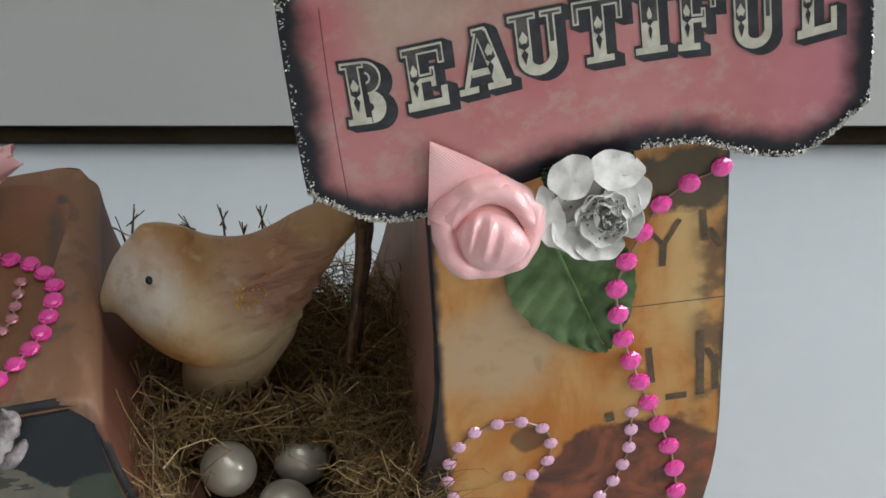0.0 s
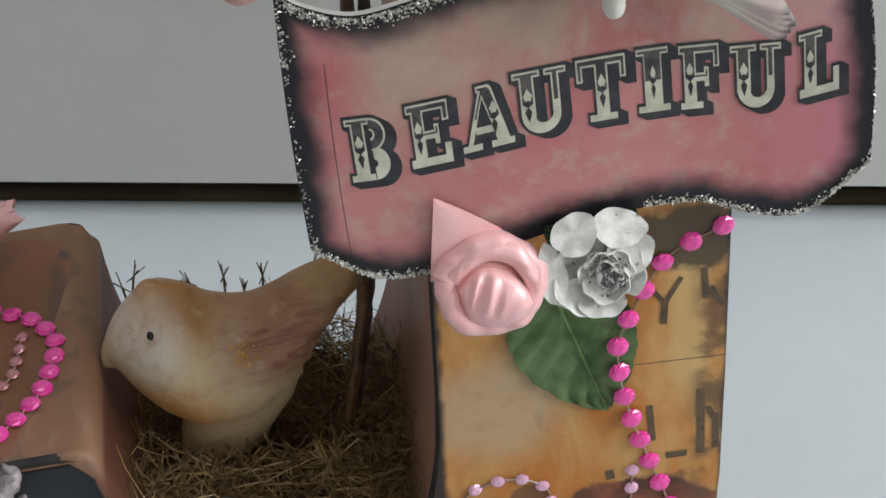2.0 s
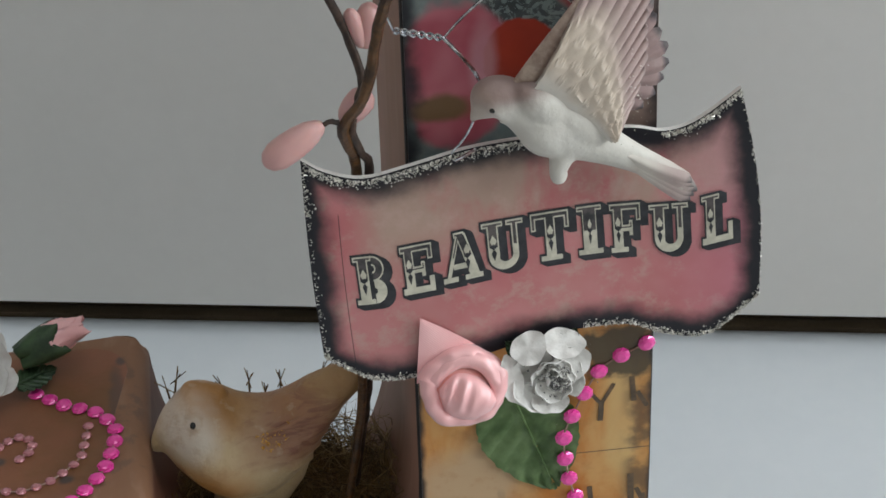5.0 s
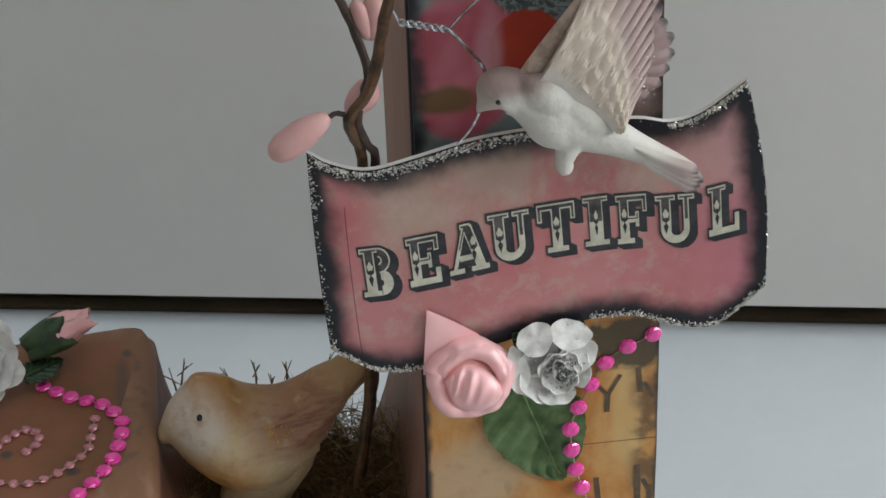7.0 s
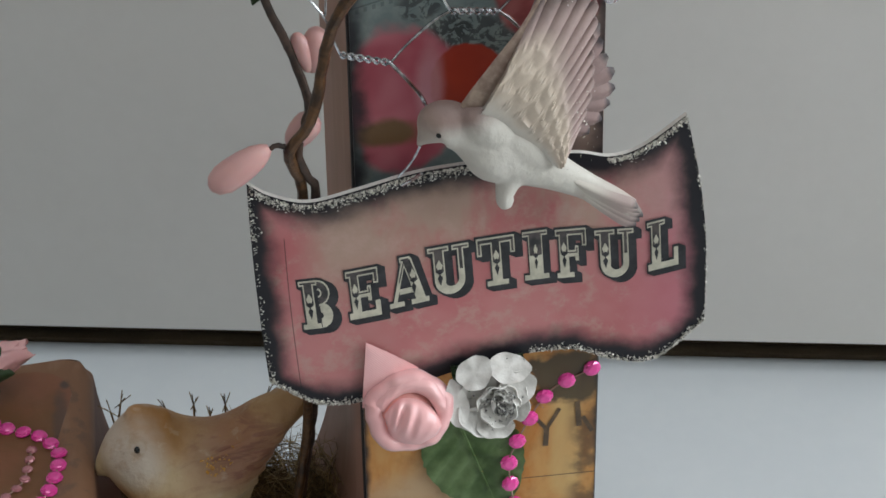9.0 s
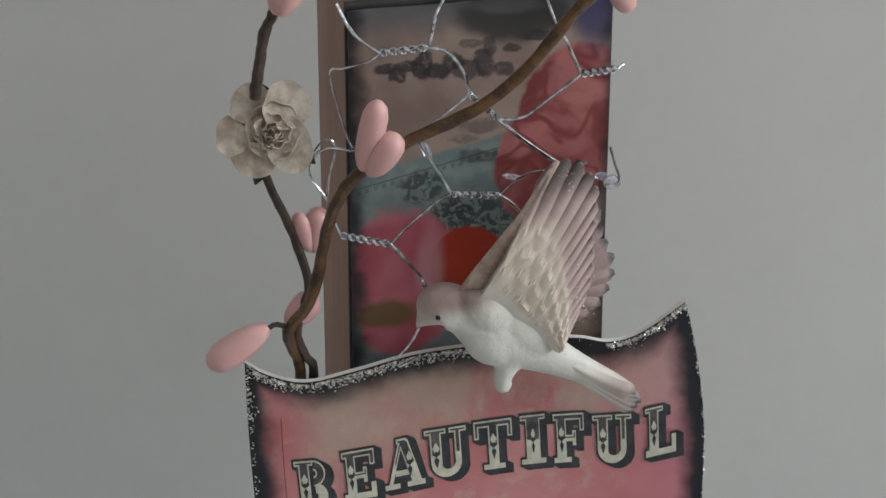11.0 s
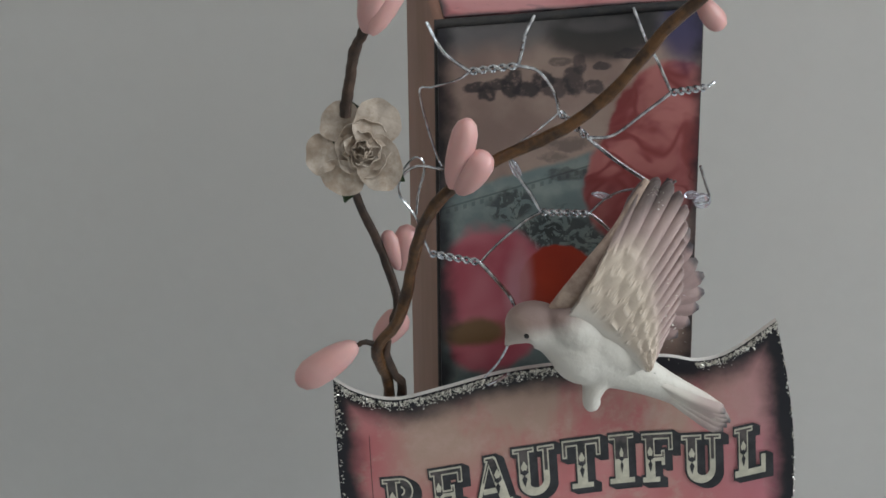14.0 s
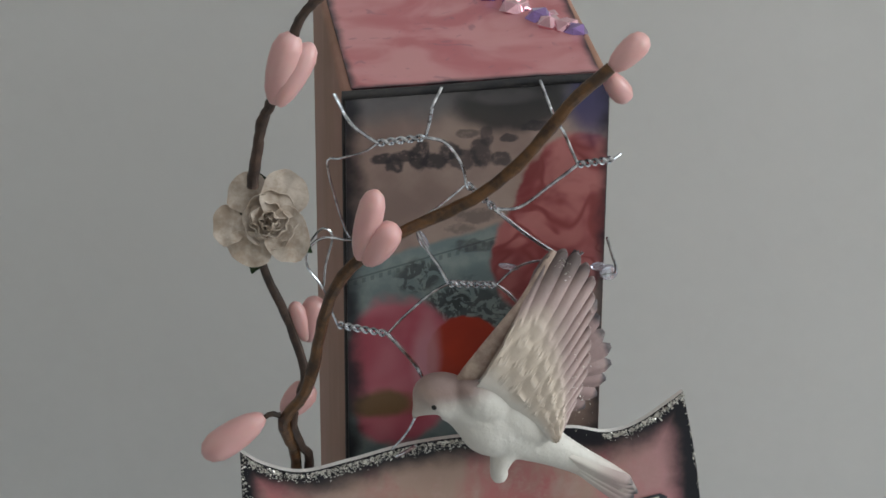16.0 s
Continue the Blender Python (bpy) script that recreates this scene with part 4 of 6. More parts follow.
def clip_low(poly, h, keep_low):
    """The part of a convex polygon below or above the height h."""
    out = []
    for (x0, y0), (x1, y1) in zip(poly, poly[1:] + poly[:1]):
        in0, in1 = (y0 <= h) == keep_low, (y1 <= h) == keep_low
        if in0:
            out.append((x0, y0))
        if in0 != in1 and y1 != y0:
            out.append((x0 + (x1 - x0) * (h - y0) / (y1 - y0), h))
    return out


def glyph_polys(ch, grow):
    bars, rings, slants = GLYPHS[ch]
    polys = [[(a - grow, b - grow), (c + grow, b - grow), (c + grow, d + grow), (a - grow, d + grow)] for a, b, c, d in bars]
    for cx, cy, r, w in rings:
        for k in range(9):
            a0, a1 = math.pi * (k / 9 - 0.5), math.pi * ((k + 1) / 9 - 0.5)
            ro, ri = r + grow, r - w - grow
            polys.append([(cx + ro * 1.15 * math.cos(a0), cy + ro * math.sin(a0)), (cx + ro * 1.15 * math.cos(a1), cy + ro * math.sin(a1)),
                          (cx + ri * math.cos(a1), cy + ri * math.sin(a1)), (cx + ri * math.cos(a0), cy + ri * math.sin(a0))])
    for x0, y0, x1, y1, w in slants:
        h = w / 2 + grow
        polys.append([(x0 - h, y0 - grow), (x0 + h, y0 - grow), (x1 + h, y1 + grow), (x1 - h, y1 + grow)])
    if ch == "U":
        for k in range(12):
            a0, a1 = math.pi + math.pi * k / 12, math.pi + math.pi * (k + 1) / 12
            t0, t1 = k / 12, (k + 1) / 12
            w0, w1 = 0.26 - 0.12 * t0 + grow, 0.26 - 0.12 * t1 + grow
            ro = 0.36 + grow
            polys.append([(0.48 + ro * math.cos(a0), 0.30 + ro * 0.83 * math.sin(a0)), (0.48 + (ro - w0) * math.cos(a0), 0.30 + (ro - w0) * 0.83 * math.sin(a0)),
                          (0.48 + (ro - w1) * math.cos(a1), 0.30 + (ro - w1) * 0.83 * math.sin(a1)), (0.48 + ro * math.cos(a1), 0.30 + ro * 0.83 * math.sin(a1))])
    return polys


def sign_depth(x):
    u = min(1, max(0, (x + 0.0235) / 0.104))
    return SIGN_Y - 0.0012 * math.sin(u * math.tau * 0.9 + 0.6) - 0.002 * (u - 0.5)


def make_word():
    # letter, middle of its foot, width, lean in degrees
    spec = [("B", -0.0089, 0.1474, 0.0092, 3), ("E", 0.0016, 0.1494, 0.0082, 7), ("A", 0.0117, 0.1517, 0.0088, 8), ("U", 0.0219, 0.1535, 0.0100, 4),
            ("T", 0.0330, 0.1545, 0.0090, 3), ("I", 0.0424, 0.1550, 0.0058, 2), ("F", 0.0512, 0.1547, 0.0078, 0), ("U", 0.0614, 0.1537, 0.0094, 1), ("L", 0.0729, 0.1558, 0.0078, 14)]
    for ch, fx, fz, wd, lean in spec:
        ht = 0.0138
        lt = part("letter", bmesh.new(), [black_ink], sign_card, "black and cream slab letter " + ch)
        bm = bmesh.new()

        def lay(polys, dx, dz, lift, mat):
            for poly in polys:
                if len(poly) < 3:
                    continue
                vs = []
                for x, y in poly:
                    p = Vector(((x - 0.5) * wd + dx, y * ht + dz))
                    a = radians(lean)
                    px, pz = fx + p.x * math.cos(a) - p.y * 0.07, fz + p.x * math.sin(a) + p.y
                    vs.append(bm.verts.new((px, sign_depth(px) - lift, pz)))
                bm.faces.new(vs).material_index = mat

        for k in range(6):
            lay(glyph_polys(ch, 0.050), 0.00030 * k, -0.00022 * k, 0.00012 + 0.00001 * (6 - k), 0)
        lay(glyph_polys(ch, 0.002), 0, 0, 0.00022, 1)
        # the upper half is dark inside a thin cream outline, the lower half plain cream
        lay([clip_low(q, 0.50, False) for q in glyph_polys(ch, -0.032)], 0, 0, 0.00027, 2)
        stems = GLYPHS[ch][0][:1] if ch != "A" else [(0.52, 0, 0.80, 1)]
        for a, b, c, d in stems:
            m, h = (a + c) / 2, 0.085
            lay([[(m, 0.74), (m + h, 0.62), (m, 0.47), (m - h, 0.62)]], 0, 0, 0.00031, 1)
            lay([[(m - h * 1.2, 0.50), (m, 0.56), (m + h * 1.2, 0.50), (m, 0.44)]], 0, 0, 0.00034, 0)
            lay([[(m, 0.45), (m + h * 0.75, 0.37), (m, 0.20), (m - h * 0.75, 0.37)]], 0, 0, 0.00031, 0)
        bm.to_mesh(lt.data)
        bm.free()
        lt.data.materials.append(cream_ink)
        lt.data.materials.append(grey_ink)


make_word()

# ---------------------------------------------------------------- rhinestones


def stone_mesh(name, r, material):
    bm = bmesh.new()
    tiers = [(1.0, 0.0), (1.0, 0.15), (0.80, 0.42), (0.46, 0.56)]
    rings = []
    for k, (s, h) in enumerate(tiers):
        off = 0.5 if k in (2,) else 0.0
        rings.append([bm.verts.new((r * s * math.cos(math.tau * (i + off) / 9), r * s * math.sin(math.tau * (i + off) / 9), r * h)) for i in range(9)])
    for a, b in zip(rings, rings[1:]):
        for i in range(9):
            bm.faces.new((a[i], a[(i + 1) % 9], b[(i + 1) % 9], b[i]))
    bm.faces.new(rings[-1])
    bm.faces.new(rings[0][::-1])
    return to_mesh(name, bm, material, 5)


hot_stone, pale_stone = stone_mesh("rhinestone", 0.00230, hot_gem), stone_mesh("rhinestone", 0.00155, pale_gem)
dusk_stone = stone_mesh("rhinestone", 0.00150, mauve_gem)


def strand(name, label, pts, n, mesh, normal, group, lift=0.0, link=0.00026):
    """A string of stones glued along a curve on a face with the given normal."""
    if normal[2] > 0.5:
        pts = [(px, py, hook_z(px) + 0.0005) for px, py, _ in pts]
    places = catmull(pts, n)
    ob = thing(name, places[0], label, "rhinestones", group)
    rng = random.Random(len(pts) * 31 + n)
    base = Vector(normal).to_track_quat("Z", "Y").to_matrix().to_4x4()
    inv = ob.matrix_basis.inverted()
    for p in places:
        s = new("rhinestone", mesh)
        s.parent, s.matrix_parent_inverse = ob, inv
        tilt = Euler((rng.uniform(-0.12, 0.12), rng.uniform(-0.12, 0.12), rng.uniform(0, 6.28))).to_matrix().to_4x4()
        s.matrix_basis = Matrix.Translation(p + Vector(normal) * lift) @ base @ tilt
    if link:
        bm = bmesh.new()
        tube(bm, [p + Vector(normal) * (lift + link * 0.6) for p in catmull(pts, n * 4)], link, 5)
        part("backing_thread", bm, link_mat, ob, "clear plastic thread")
    return ob


FRONT, UP = (0, -1, 0), (0, 0, 1)
y = -0.0008
strand("rhinestone_string", "string of hot pink rhinestones down the amber paper",
       [(0.0580, y, 0.1211), (0.0467, y, 0.1144), (0.0384, -0.0028, 0.1004), (0.0369, -0.0028, 0.0934), (0.0387, -0.0022, 0.0795), (0.0438, y, 0.0618),
        (0.0492, y, 0.0450), (0.0506, y, 0.0277), (0.0490, y, 0.012)], 18, hot_stone, FRONT, "hot pink rhinestone strings")
strand("rhinestone_string", "curl of pale pink rhinestones on the amber paper",
       [(0.0406, y, 0.0584), (0.0399, y, 0.0477), (0.0360, y, 0.0375), (0.0287, y, 0.0300), (0.0180, y, 0.0255), (0.0080, y, 0.0300),
        (0.0016, y, 0.0396), (0.0012, y, 0.0493), (0.0069, y, 0.0579), (0.0160, y, 0.0597), (0.0225, y, 0.0555), (0.0225, y, 0.0475), (0.0186, y, 0.0433), (0.0140, y, 0.0440)],
       25, pale_stone, FRONT, "pale rhinestone curls")
z = 0.0
strand("rhinestone_string", "curve of hot pink rhinestones on the brown hook end",
       [(-0.0993, 0.0568, z), (-0.0915, 0.0500, z), (-0.0828, 0.0447, z), (-0.0779, 0.0368, z), (-0.0779, 0.0313, z), (-0.0809, 0.0202, z), (-0.0875, 0.0110, z), (-0.0935, 0.0065, z)],
       14, hot_stone, UP, "hot pink rhinestone strings")
strand("rhinestone_string", "curl of dusky pink rhinestones on the brown hook end",
       [(-0.0850, 0.0395, z), (-0.0861, 0.0315, z), (-0.0876, 0.0258, z), (-0.0951, 0.0190, z), (-0.1028, 0.0168, z), (-0.1100, 0.0190, z)],
       11, dusk_stone, UP, "dusky rhinestone curls")
strand("rhinestone_string", "curl of dusky pink rhinestones on the brown hook end",
       [(-0.1110, 0.0340, z), (-0.1064, 0.0383, z), (-0.1019, 0.0388, z), (-0.0999, 0.0337, z), (-0.1032, 0.0300, z)], 8, dusk_stone, UP, "dusky rhinestone curls")
strand("rhinestone_string", "curl of pale pink rhinestones on the torn postcard",
       [(-0.0900, y, 0.0460), (-0.0866, y, 0.0492), (-0.0824, y, 0.0517), (-0.0780, y, 0.0513), (-0.0736, y, 0.0473), (-0.0725, y, 0.0420)], 7, pale_stone, FRONT, "pale rhinestone curls")

# ---------------------------------------------------------------- flowers


def petal(bm, m, length, width, cup, curl, mat=0, nu=7, nv=6, ruffle=0.0, rng=None, thick=0.00022):
    """A cupped petal from its root at the origin along +y, facing +z, with thickness."""
    grid = []
    ph = rng.uniform(0, 6.28) if rng else 0
    for layer in (0, -thick):
        rows = []
        for j in range(nv + 1):
            v = j / nv
            w = width * (0.42 + 0.58 * math.sin(math.pi / 2 * min(1, v * 1.7))) * math.sqrt(max(0.10, 1 - max(0, (v - 0.45) / 0.55) ** 4))
            row = []
            for i in range(nu + 1):
                u = 2 * i / nu - 1
                zz = cup * u * u + curl * v * v + ruffle * math.sin(5 * u + ph) * v * v + layer
                row.append(bm.verts.new(m @ Vector((u * w / 2, v * length * (1 - 0.12 * u * u), zz))))
            rows.append(row)
        grid.append(rows)
    for g in grid:
        for j in range(nv):
            for i in range(nu):
                bm.faces.new((g[j][i], g[j][i + 1], g[j + 1][i + 1], g[j + 1][i])).material_index = mat
    a, b = grid
    ring = [(0, i) for i in range(nu)] + [(j, nu) for j in range(nv)] + [(nv, i) for i in range(nu, 0, -1)] + [(j, 0) for j in range(nv, 0, -1)]
    for k in range(len(ring)):
        (j0, i0), (j1, i1) = ring[k], ring[(k + 1) % len(ring)]
        bm.faces.new((a[j0][i0], a[j1][i1], b[j1][i1], b[j0][i0])).material_index = mat


def facing(at, normal, spin=0.0):
    q = Vector(normal).normalized().to_track_quat("Z", "Y").to_matrix().to_4x4()
    return Matrix.Translation(at) @ q @ Matrix.Rotation(radians(spin), 4, "Z")


def round_petal(bm, m, wide, tall, cup, rng, thick=0.0003):
    """An oval petal round the origin, dished towards +z, its rim softly waved."""
    ph = rng.uniform(0, 6.28)
    layers = []
    for lay in (0.0, -thick):
        rings = []
        for j in range(1, 8):
            q = j / 7
            row = []
            for i in range(28):
                a = math.tau * i / 28
                k = 1 + 0.05 * math.sin(3 * a + ph) + 0.025 * math.sin(7 * a + ph)
                row.append(bm.verts.new(m @ Vector((wide * q * k * math.cos(a), tall * q * k * math.sin(a), cup * q * q + 0.0004 * q * q * math.sin(5 * a + ph) + lay))))
            rings.append(row)
        bm.faces.new(rings[0])
        for a, b in zip(rings, rings[1:]):
            for i in range(28):
                bm.faces.new((a[i], b[i], b[(i + 1) % 28], a[(i + 1) % 28]))
        layers.append(rings[-1])
    a, b = layers
    for i in range(28):
        bm.faces.new((a[i], a[(i + 1) % 28], b[(i + 1) % 28], b[i]))


def satin_rose(at, normal, r):
    """A rose folded from satin ribbon: a cup with a rolled lip round a pleated, half-open bud."""
    ob = thing("ribbon_rose", at, "pale pink folded satin ribbon rose with a pointed tail", "flower", "flowers on the letter")
    m = facing(at, normal, 0)

    def wrap(profile, centre, start, sweep, squash=1.0, lean=0.0, material=satin, name="ribbon_wrap", grow=0.0):
        bm = bmesh.new()
        prof = catmull([(a, 0, b) for a, b in profile], 17)
        rows = []
        for i in range(73):
            s = i / 72
            th = radians(start + sweep * s)
            k = 1 + grow * (s - 0.5) + 0.035 * math.sin(2 * th + 0.7) + 0.028 * math.sin(5 * th)
            row = []
            for j, p in enumerate(prof):
                rad = r * p.x * k + r * 0.010 * math.sin(13 * th + 2 * math.sin(2 * th) + j * 0.3)
                h = r * (p.z + lean * math.sin(th) + 0.045 * math.sin(3 * th + j * 0.25) + 0.020 * math.sin(11 * th + j * 0.5))
                row.append(bm.verts.new(m @ Vector((r * centre[0] + rad * math.cos(th), r * centre[1] + rad * squash * math.sin(th), h))))
            rows.append(row)
        for a, b in zip(rows, rows[1:]):
            for j in range(16):
                bm.faces.new((a[j], a[j + 1], b[j + 1], b[j]))
        return part(name, bm, material, ob, "", 80)

    wrap(((0.50, -0.45), (0.86, -0.30), (1.02, -0.02), (0.98, 0.17), (0.86, 0.27), (0.70, 0.26), (0.58, 0.10)), (0.0, 0.0), 150, 375, 1.0, 0.06, grow=0.07)
    bm = bmesh.new()
    ball(bm, m @ Vector((-r * 0.06, -r * 0.02, -r * 0.06)), r * 0.72, (1, 1, 0.50), 24, 16, 0, (m.to_3x3()).to_4x4())
    part("heart", bm, satin_deep, ob, "deeper pink heart")

    def fold(name, upper, lower, lift, high, pleats, tuck):
        """A puffed fold of ribbon between two edges, with soft pleats over one half."""
        bm = bmesh.new()
        NU, NV = 60, 30
        top, low = catmull([(a, b, 0) for a, b in upper], NU + 1), catmull([(a, b, 0) for a, b in lower], NU + 1)
        rows = []
        for i in range(NU + 1):
            u = i / NU
            row = []
            for j in range(NV + 1):
                v = j / NV
                q = top[i].lerp(low[i], v)
                puff = math.sin(math.pi * (0.12 + 0.86 * v)) ** 0.7 * math.sin(math.pi * (0.05 + 0.90 * u)) ** 0.55
                crease = 0.0
                if pleats and 0.06 < u < 0.60:
                    s = (u - 0.06) / 0.54
                    crease = 0.075 * math.sin(math.tau * (pleats * s + 0.5 * v)) * math.sin(math.pi * s) * math.sin(math.pi * min(1, v * 1.15))
                fine = 0.006 * math.sin(38 * u + 9 * v) * math.sin(math.pi * v)
                h = lift + high * puff + crease + fine - tuck * (1 - min(1, v * 7)) ** 2
                row.append(bm.verts.new(m @ Vector((r * q.x, r * q.y, r * h))))
            rows.append(row)
        for a, b in zip(rows, rows[1:]):
            for j in range(NV):
                bm.faces.new((a[j], a[j + 1], b[j + 1], b[j]))
        part(name, bm, satin, ob, "", 80)

    # the flap that folds over from the top, then the pleated half-open bud
    fold("flap", ((-0.80, 0.30), (-0.40, 0.70), (0.10, 0.88), (0.60, 0.76), (0.96, 0.10)), ((-0.58, 0.06), (-0.34, 0.34), (0.02, 0.50), (0.42, 0.36), (0.70, -0.10)), 0.18, 0.24, 0, 0.02)
    fold("bud", ((-0.56, 0.04), (-0.36, 0.30), (-0.08, 0.46), (0.32, 0.34), (0.62, 0.04), (0.76, -0.30)), ((-0.56, -0.16), (-0.42, -0.56), (-0.10, -0.74), (0.26, -0.76), (0.58, -0.62), (0.78, -0.34)), 0.10, 0.44, 3, 0.34)
    # the tail: a flat triangle of ribbon, slightly curled, behind the rose
    bm = bmesh.new()
    tip, a, b = Vector((0.0008, -0.0106, 0.1428)), Vector((-0.0006, -0.0108, 0.1230)), Vector((0.0165, -0.0094, 0.1300))
    N = 10
    for lay in (0.0, 0.0004):
        rows = []
        for j in range(N + 1):
            t = j / N
            p, q = tip.lerp(a, t), tip.lerp(b, t)
            rows.append([bm.verts.new(p.lerp(q, i / N) + Vector((0, lay - 0.0010 * math.sin(math.pi * i / N) * t - 0.0006 * (1 - t), 0.0005 * math.sin(3 * t)))) for i in range(N + 1)])
        for j in range(N):
            for i in range(N):
                bm.faces.new((rows[j][i], rows[j][i + 1], rows[j + 1][i + 1], rows[j + 1][i]))
    part("ribbon_tail", bm, satin, ob)
    return ob


def open_rose(at, normal, r, label, material, outer, bowl, heart, seed, sepals=(), dust=0):
    """An open paper rose: separate outer petals, two rings of bowl petals, crumpled strips in the heart.
    outer: place, size, turn and tilt of each petal, in units of r; bowl: middle and reach; heart: its middle."""
    rng = random.Random(seed)
    ob = thing("paper_rose", at, label, "flower", "flowers on the letter")
    m = facing(at, normal, 0)
    for turn, reach, wide in sepals:
        bm = bmesh.new()
        petal(bm, m @ Matrix.Rotation(radians(turn), 4, "Z") @ Matrix.Translation((0, r * 0.5, -r * 0.34)), r * reach, r * wide, 0.0004, 0.0006, 0, 6, 6)
        part("sepal", bm, dark_leaf, ob, "dark green sepal")
    for px, py, pz, wide, tall, turn, tilt in outer:
        bm = bmesh.new()
        round_petal(bm, m @ Matrix.Translation((r * px, r * py, r * pz)) @ Matrix.Rotation(radians(turn), 4, "Z") @ Matrix.Rotation(radians(tilt), 4, "X"), r * wide, r * tall, r * rng.uniform(0.02, 0.09), rng)
        part("petal", bm, material, ob)
    bx, by, reach = bowl
    for count, far, tilt, wide, tall, up in ((5, 0.62, 26, 0.56, 0.40, 0.06), (5, 0.42, 42, 0.40, 0.30, 0.16), (4, 0.24, 60, 0.26, 0.24, 0.20)):
        spin = rng.uniform(0, 90)
        for k in range(count):
            bm = bmesh.new()
            a = 360 * k / count + spin + rng.uniform(-12, 12)
            pm = m @ Matrix.Translation((r * (bx + (heart[0] - bx) * (0.62 - far) / 0.4), r * (by + (heart[1] - by) * (0.62 - far) / 0.4), 0)) @ Matrix.Rotation(radians(a), 4, "Z")
            pm = pm @ Matrix.Translation((0, r * far * reach, r * (up + rng.uniform(-0.04, 0.04)))) @ Matrix.Rotation(radians(tilt + rng.uniform(-9, 9)), 4, "X") @ Matrix.Rotation(radians(rng.uniform(-14, 14)), 4, "Y")
            round_petal(bm, pm, r * wide * reach * rng.uniform(0.85, 1.1), r * tall * reach * rng.uniform(0.85, 1.15), r * 0.10, rng)
            part("petal", bm, material, ob)
    # crumpled strips curled round the heart, their torn edges up
    hx, hy = heart
    edges = []
    for k in range(7):
        bm = bmesh.new()
        a0, rad, span = rng.uniform(0, 360), 0.05 + 0.05 * k, rng.uniform(70, 170)
        foot, rim, N = [], [], 18
        for i in range(N + 1):
            a = radians(a0 + span * i / N)
            q = rad * (1 + 0.22 * math.sin(5 * a + k))
            c = Vector((hx + q * math.cos(a), hy + q * math.sin(a), 0))
            tall = 0.46 - 0.030 * k + 0.05 * math.sin(7 * a + 2 * k) + rng.uniform(-0.02, 0.02)
            foot.append(m @ (Vector((c.x, c.y, 0.02)) * r))
            rim.append(m @ (Vector((c.x + 0.05 * math.cos(a), c.y + 0.05 * math.sin(a), tall)) * r))
        edges += rim
        back = m.to_3x3() @ Vector((0, 0, 0.00002))
        rows = [[bm.verts.new(f.lerp(t, h)) for f, t in zip(foot, rim)] for h in (0, 0.5, 1)]
        out = [bm.verts.new(t + (t - f).cross(foot[-1] - foot[0]).normalized() * 0.00022 + back) for f, t in zip(foot, rim)]
        low = [bm.verts.new(f + (t - f).cross(foot[-1] - foot[0]).normalized() * 0.00022) for f, t in zip(foot, rim)]
        for a, b in zip(rows + [out], rows[1:] + [out, low]):
            if a is b:
                continue
            for i in range(N):
                bm.faces.new((a[i], a[i + 1], b[i + 1], b[i]))
        part("heart", bm, material, ob, "", 30)
    if dust:
        bm = bmesh.new()
        for k in range(dust):
            p = rng.choice(edges) + Vector((rng.gauss(0, 0.00035), rng.gauss(0, 0.0003), rng.gauss(0, 0.00035)))
            if k % 4 == 0:
                a, d = rng.uniform(0, 6.28), abs(rng.gauss(0, 0.45))
                p = m @ (Vector((hx + d * math.cos(a), hy + d * math.sin(a), 0.34 - 0.1 * d)) * r)
            s = rng.uniform(0.00014, 0.00042)
            vs = [bm.verts.new(p + Vector((rng.uniform(-s, s), rng.uniform(-s, s), rng.uniform(-s, s)))) for _ in range(4)]
            for q in ((0, 1, 2), (0, 2, 3), (0, 3, 1), (1, 3, 2)):
                bm.faces.new([vs[i] for i in q])
        tagged(part("glitter_dust", bm, black_glitter, ob, "black and silver glitter grains"), kind="stuff")
    return ob


satin_rose((0.0103, -0.0135, 0.1230), (-0.06, -0.92, 0.38), 0.0104)
open_rose((0.0303, -0.0135, 0.1228), (0.02, -0.93, 0.36), 0.0100, "white mulberry paper rose dusted with black glitter", white_paper,
          ((-0.38, 0.92, 0.34, 0.46, 0.40, 34, -20), (0.48, 0.92, 0.24, 0.52, 0.38, -12, -20), (-0.84, 0.14, 0.16, 0.28, 0.60, 6, 0), (-0.20, -0.30, -0.10, 0.62, 0.44, 10, 20), (0.66, 0.42, 0.24, 0.46, 0.42, 20, -8)),
          (0.06, 0.04, 0.92), (0.26, 0.02), 4, dust=330)


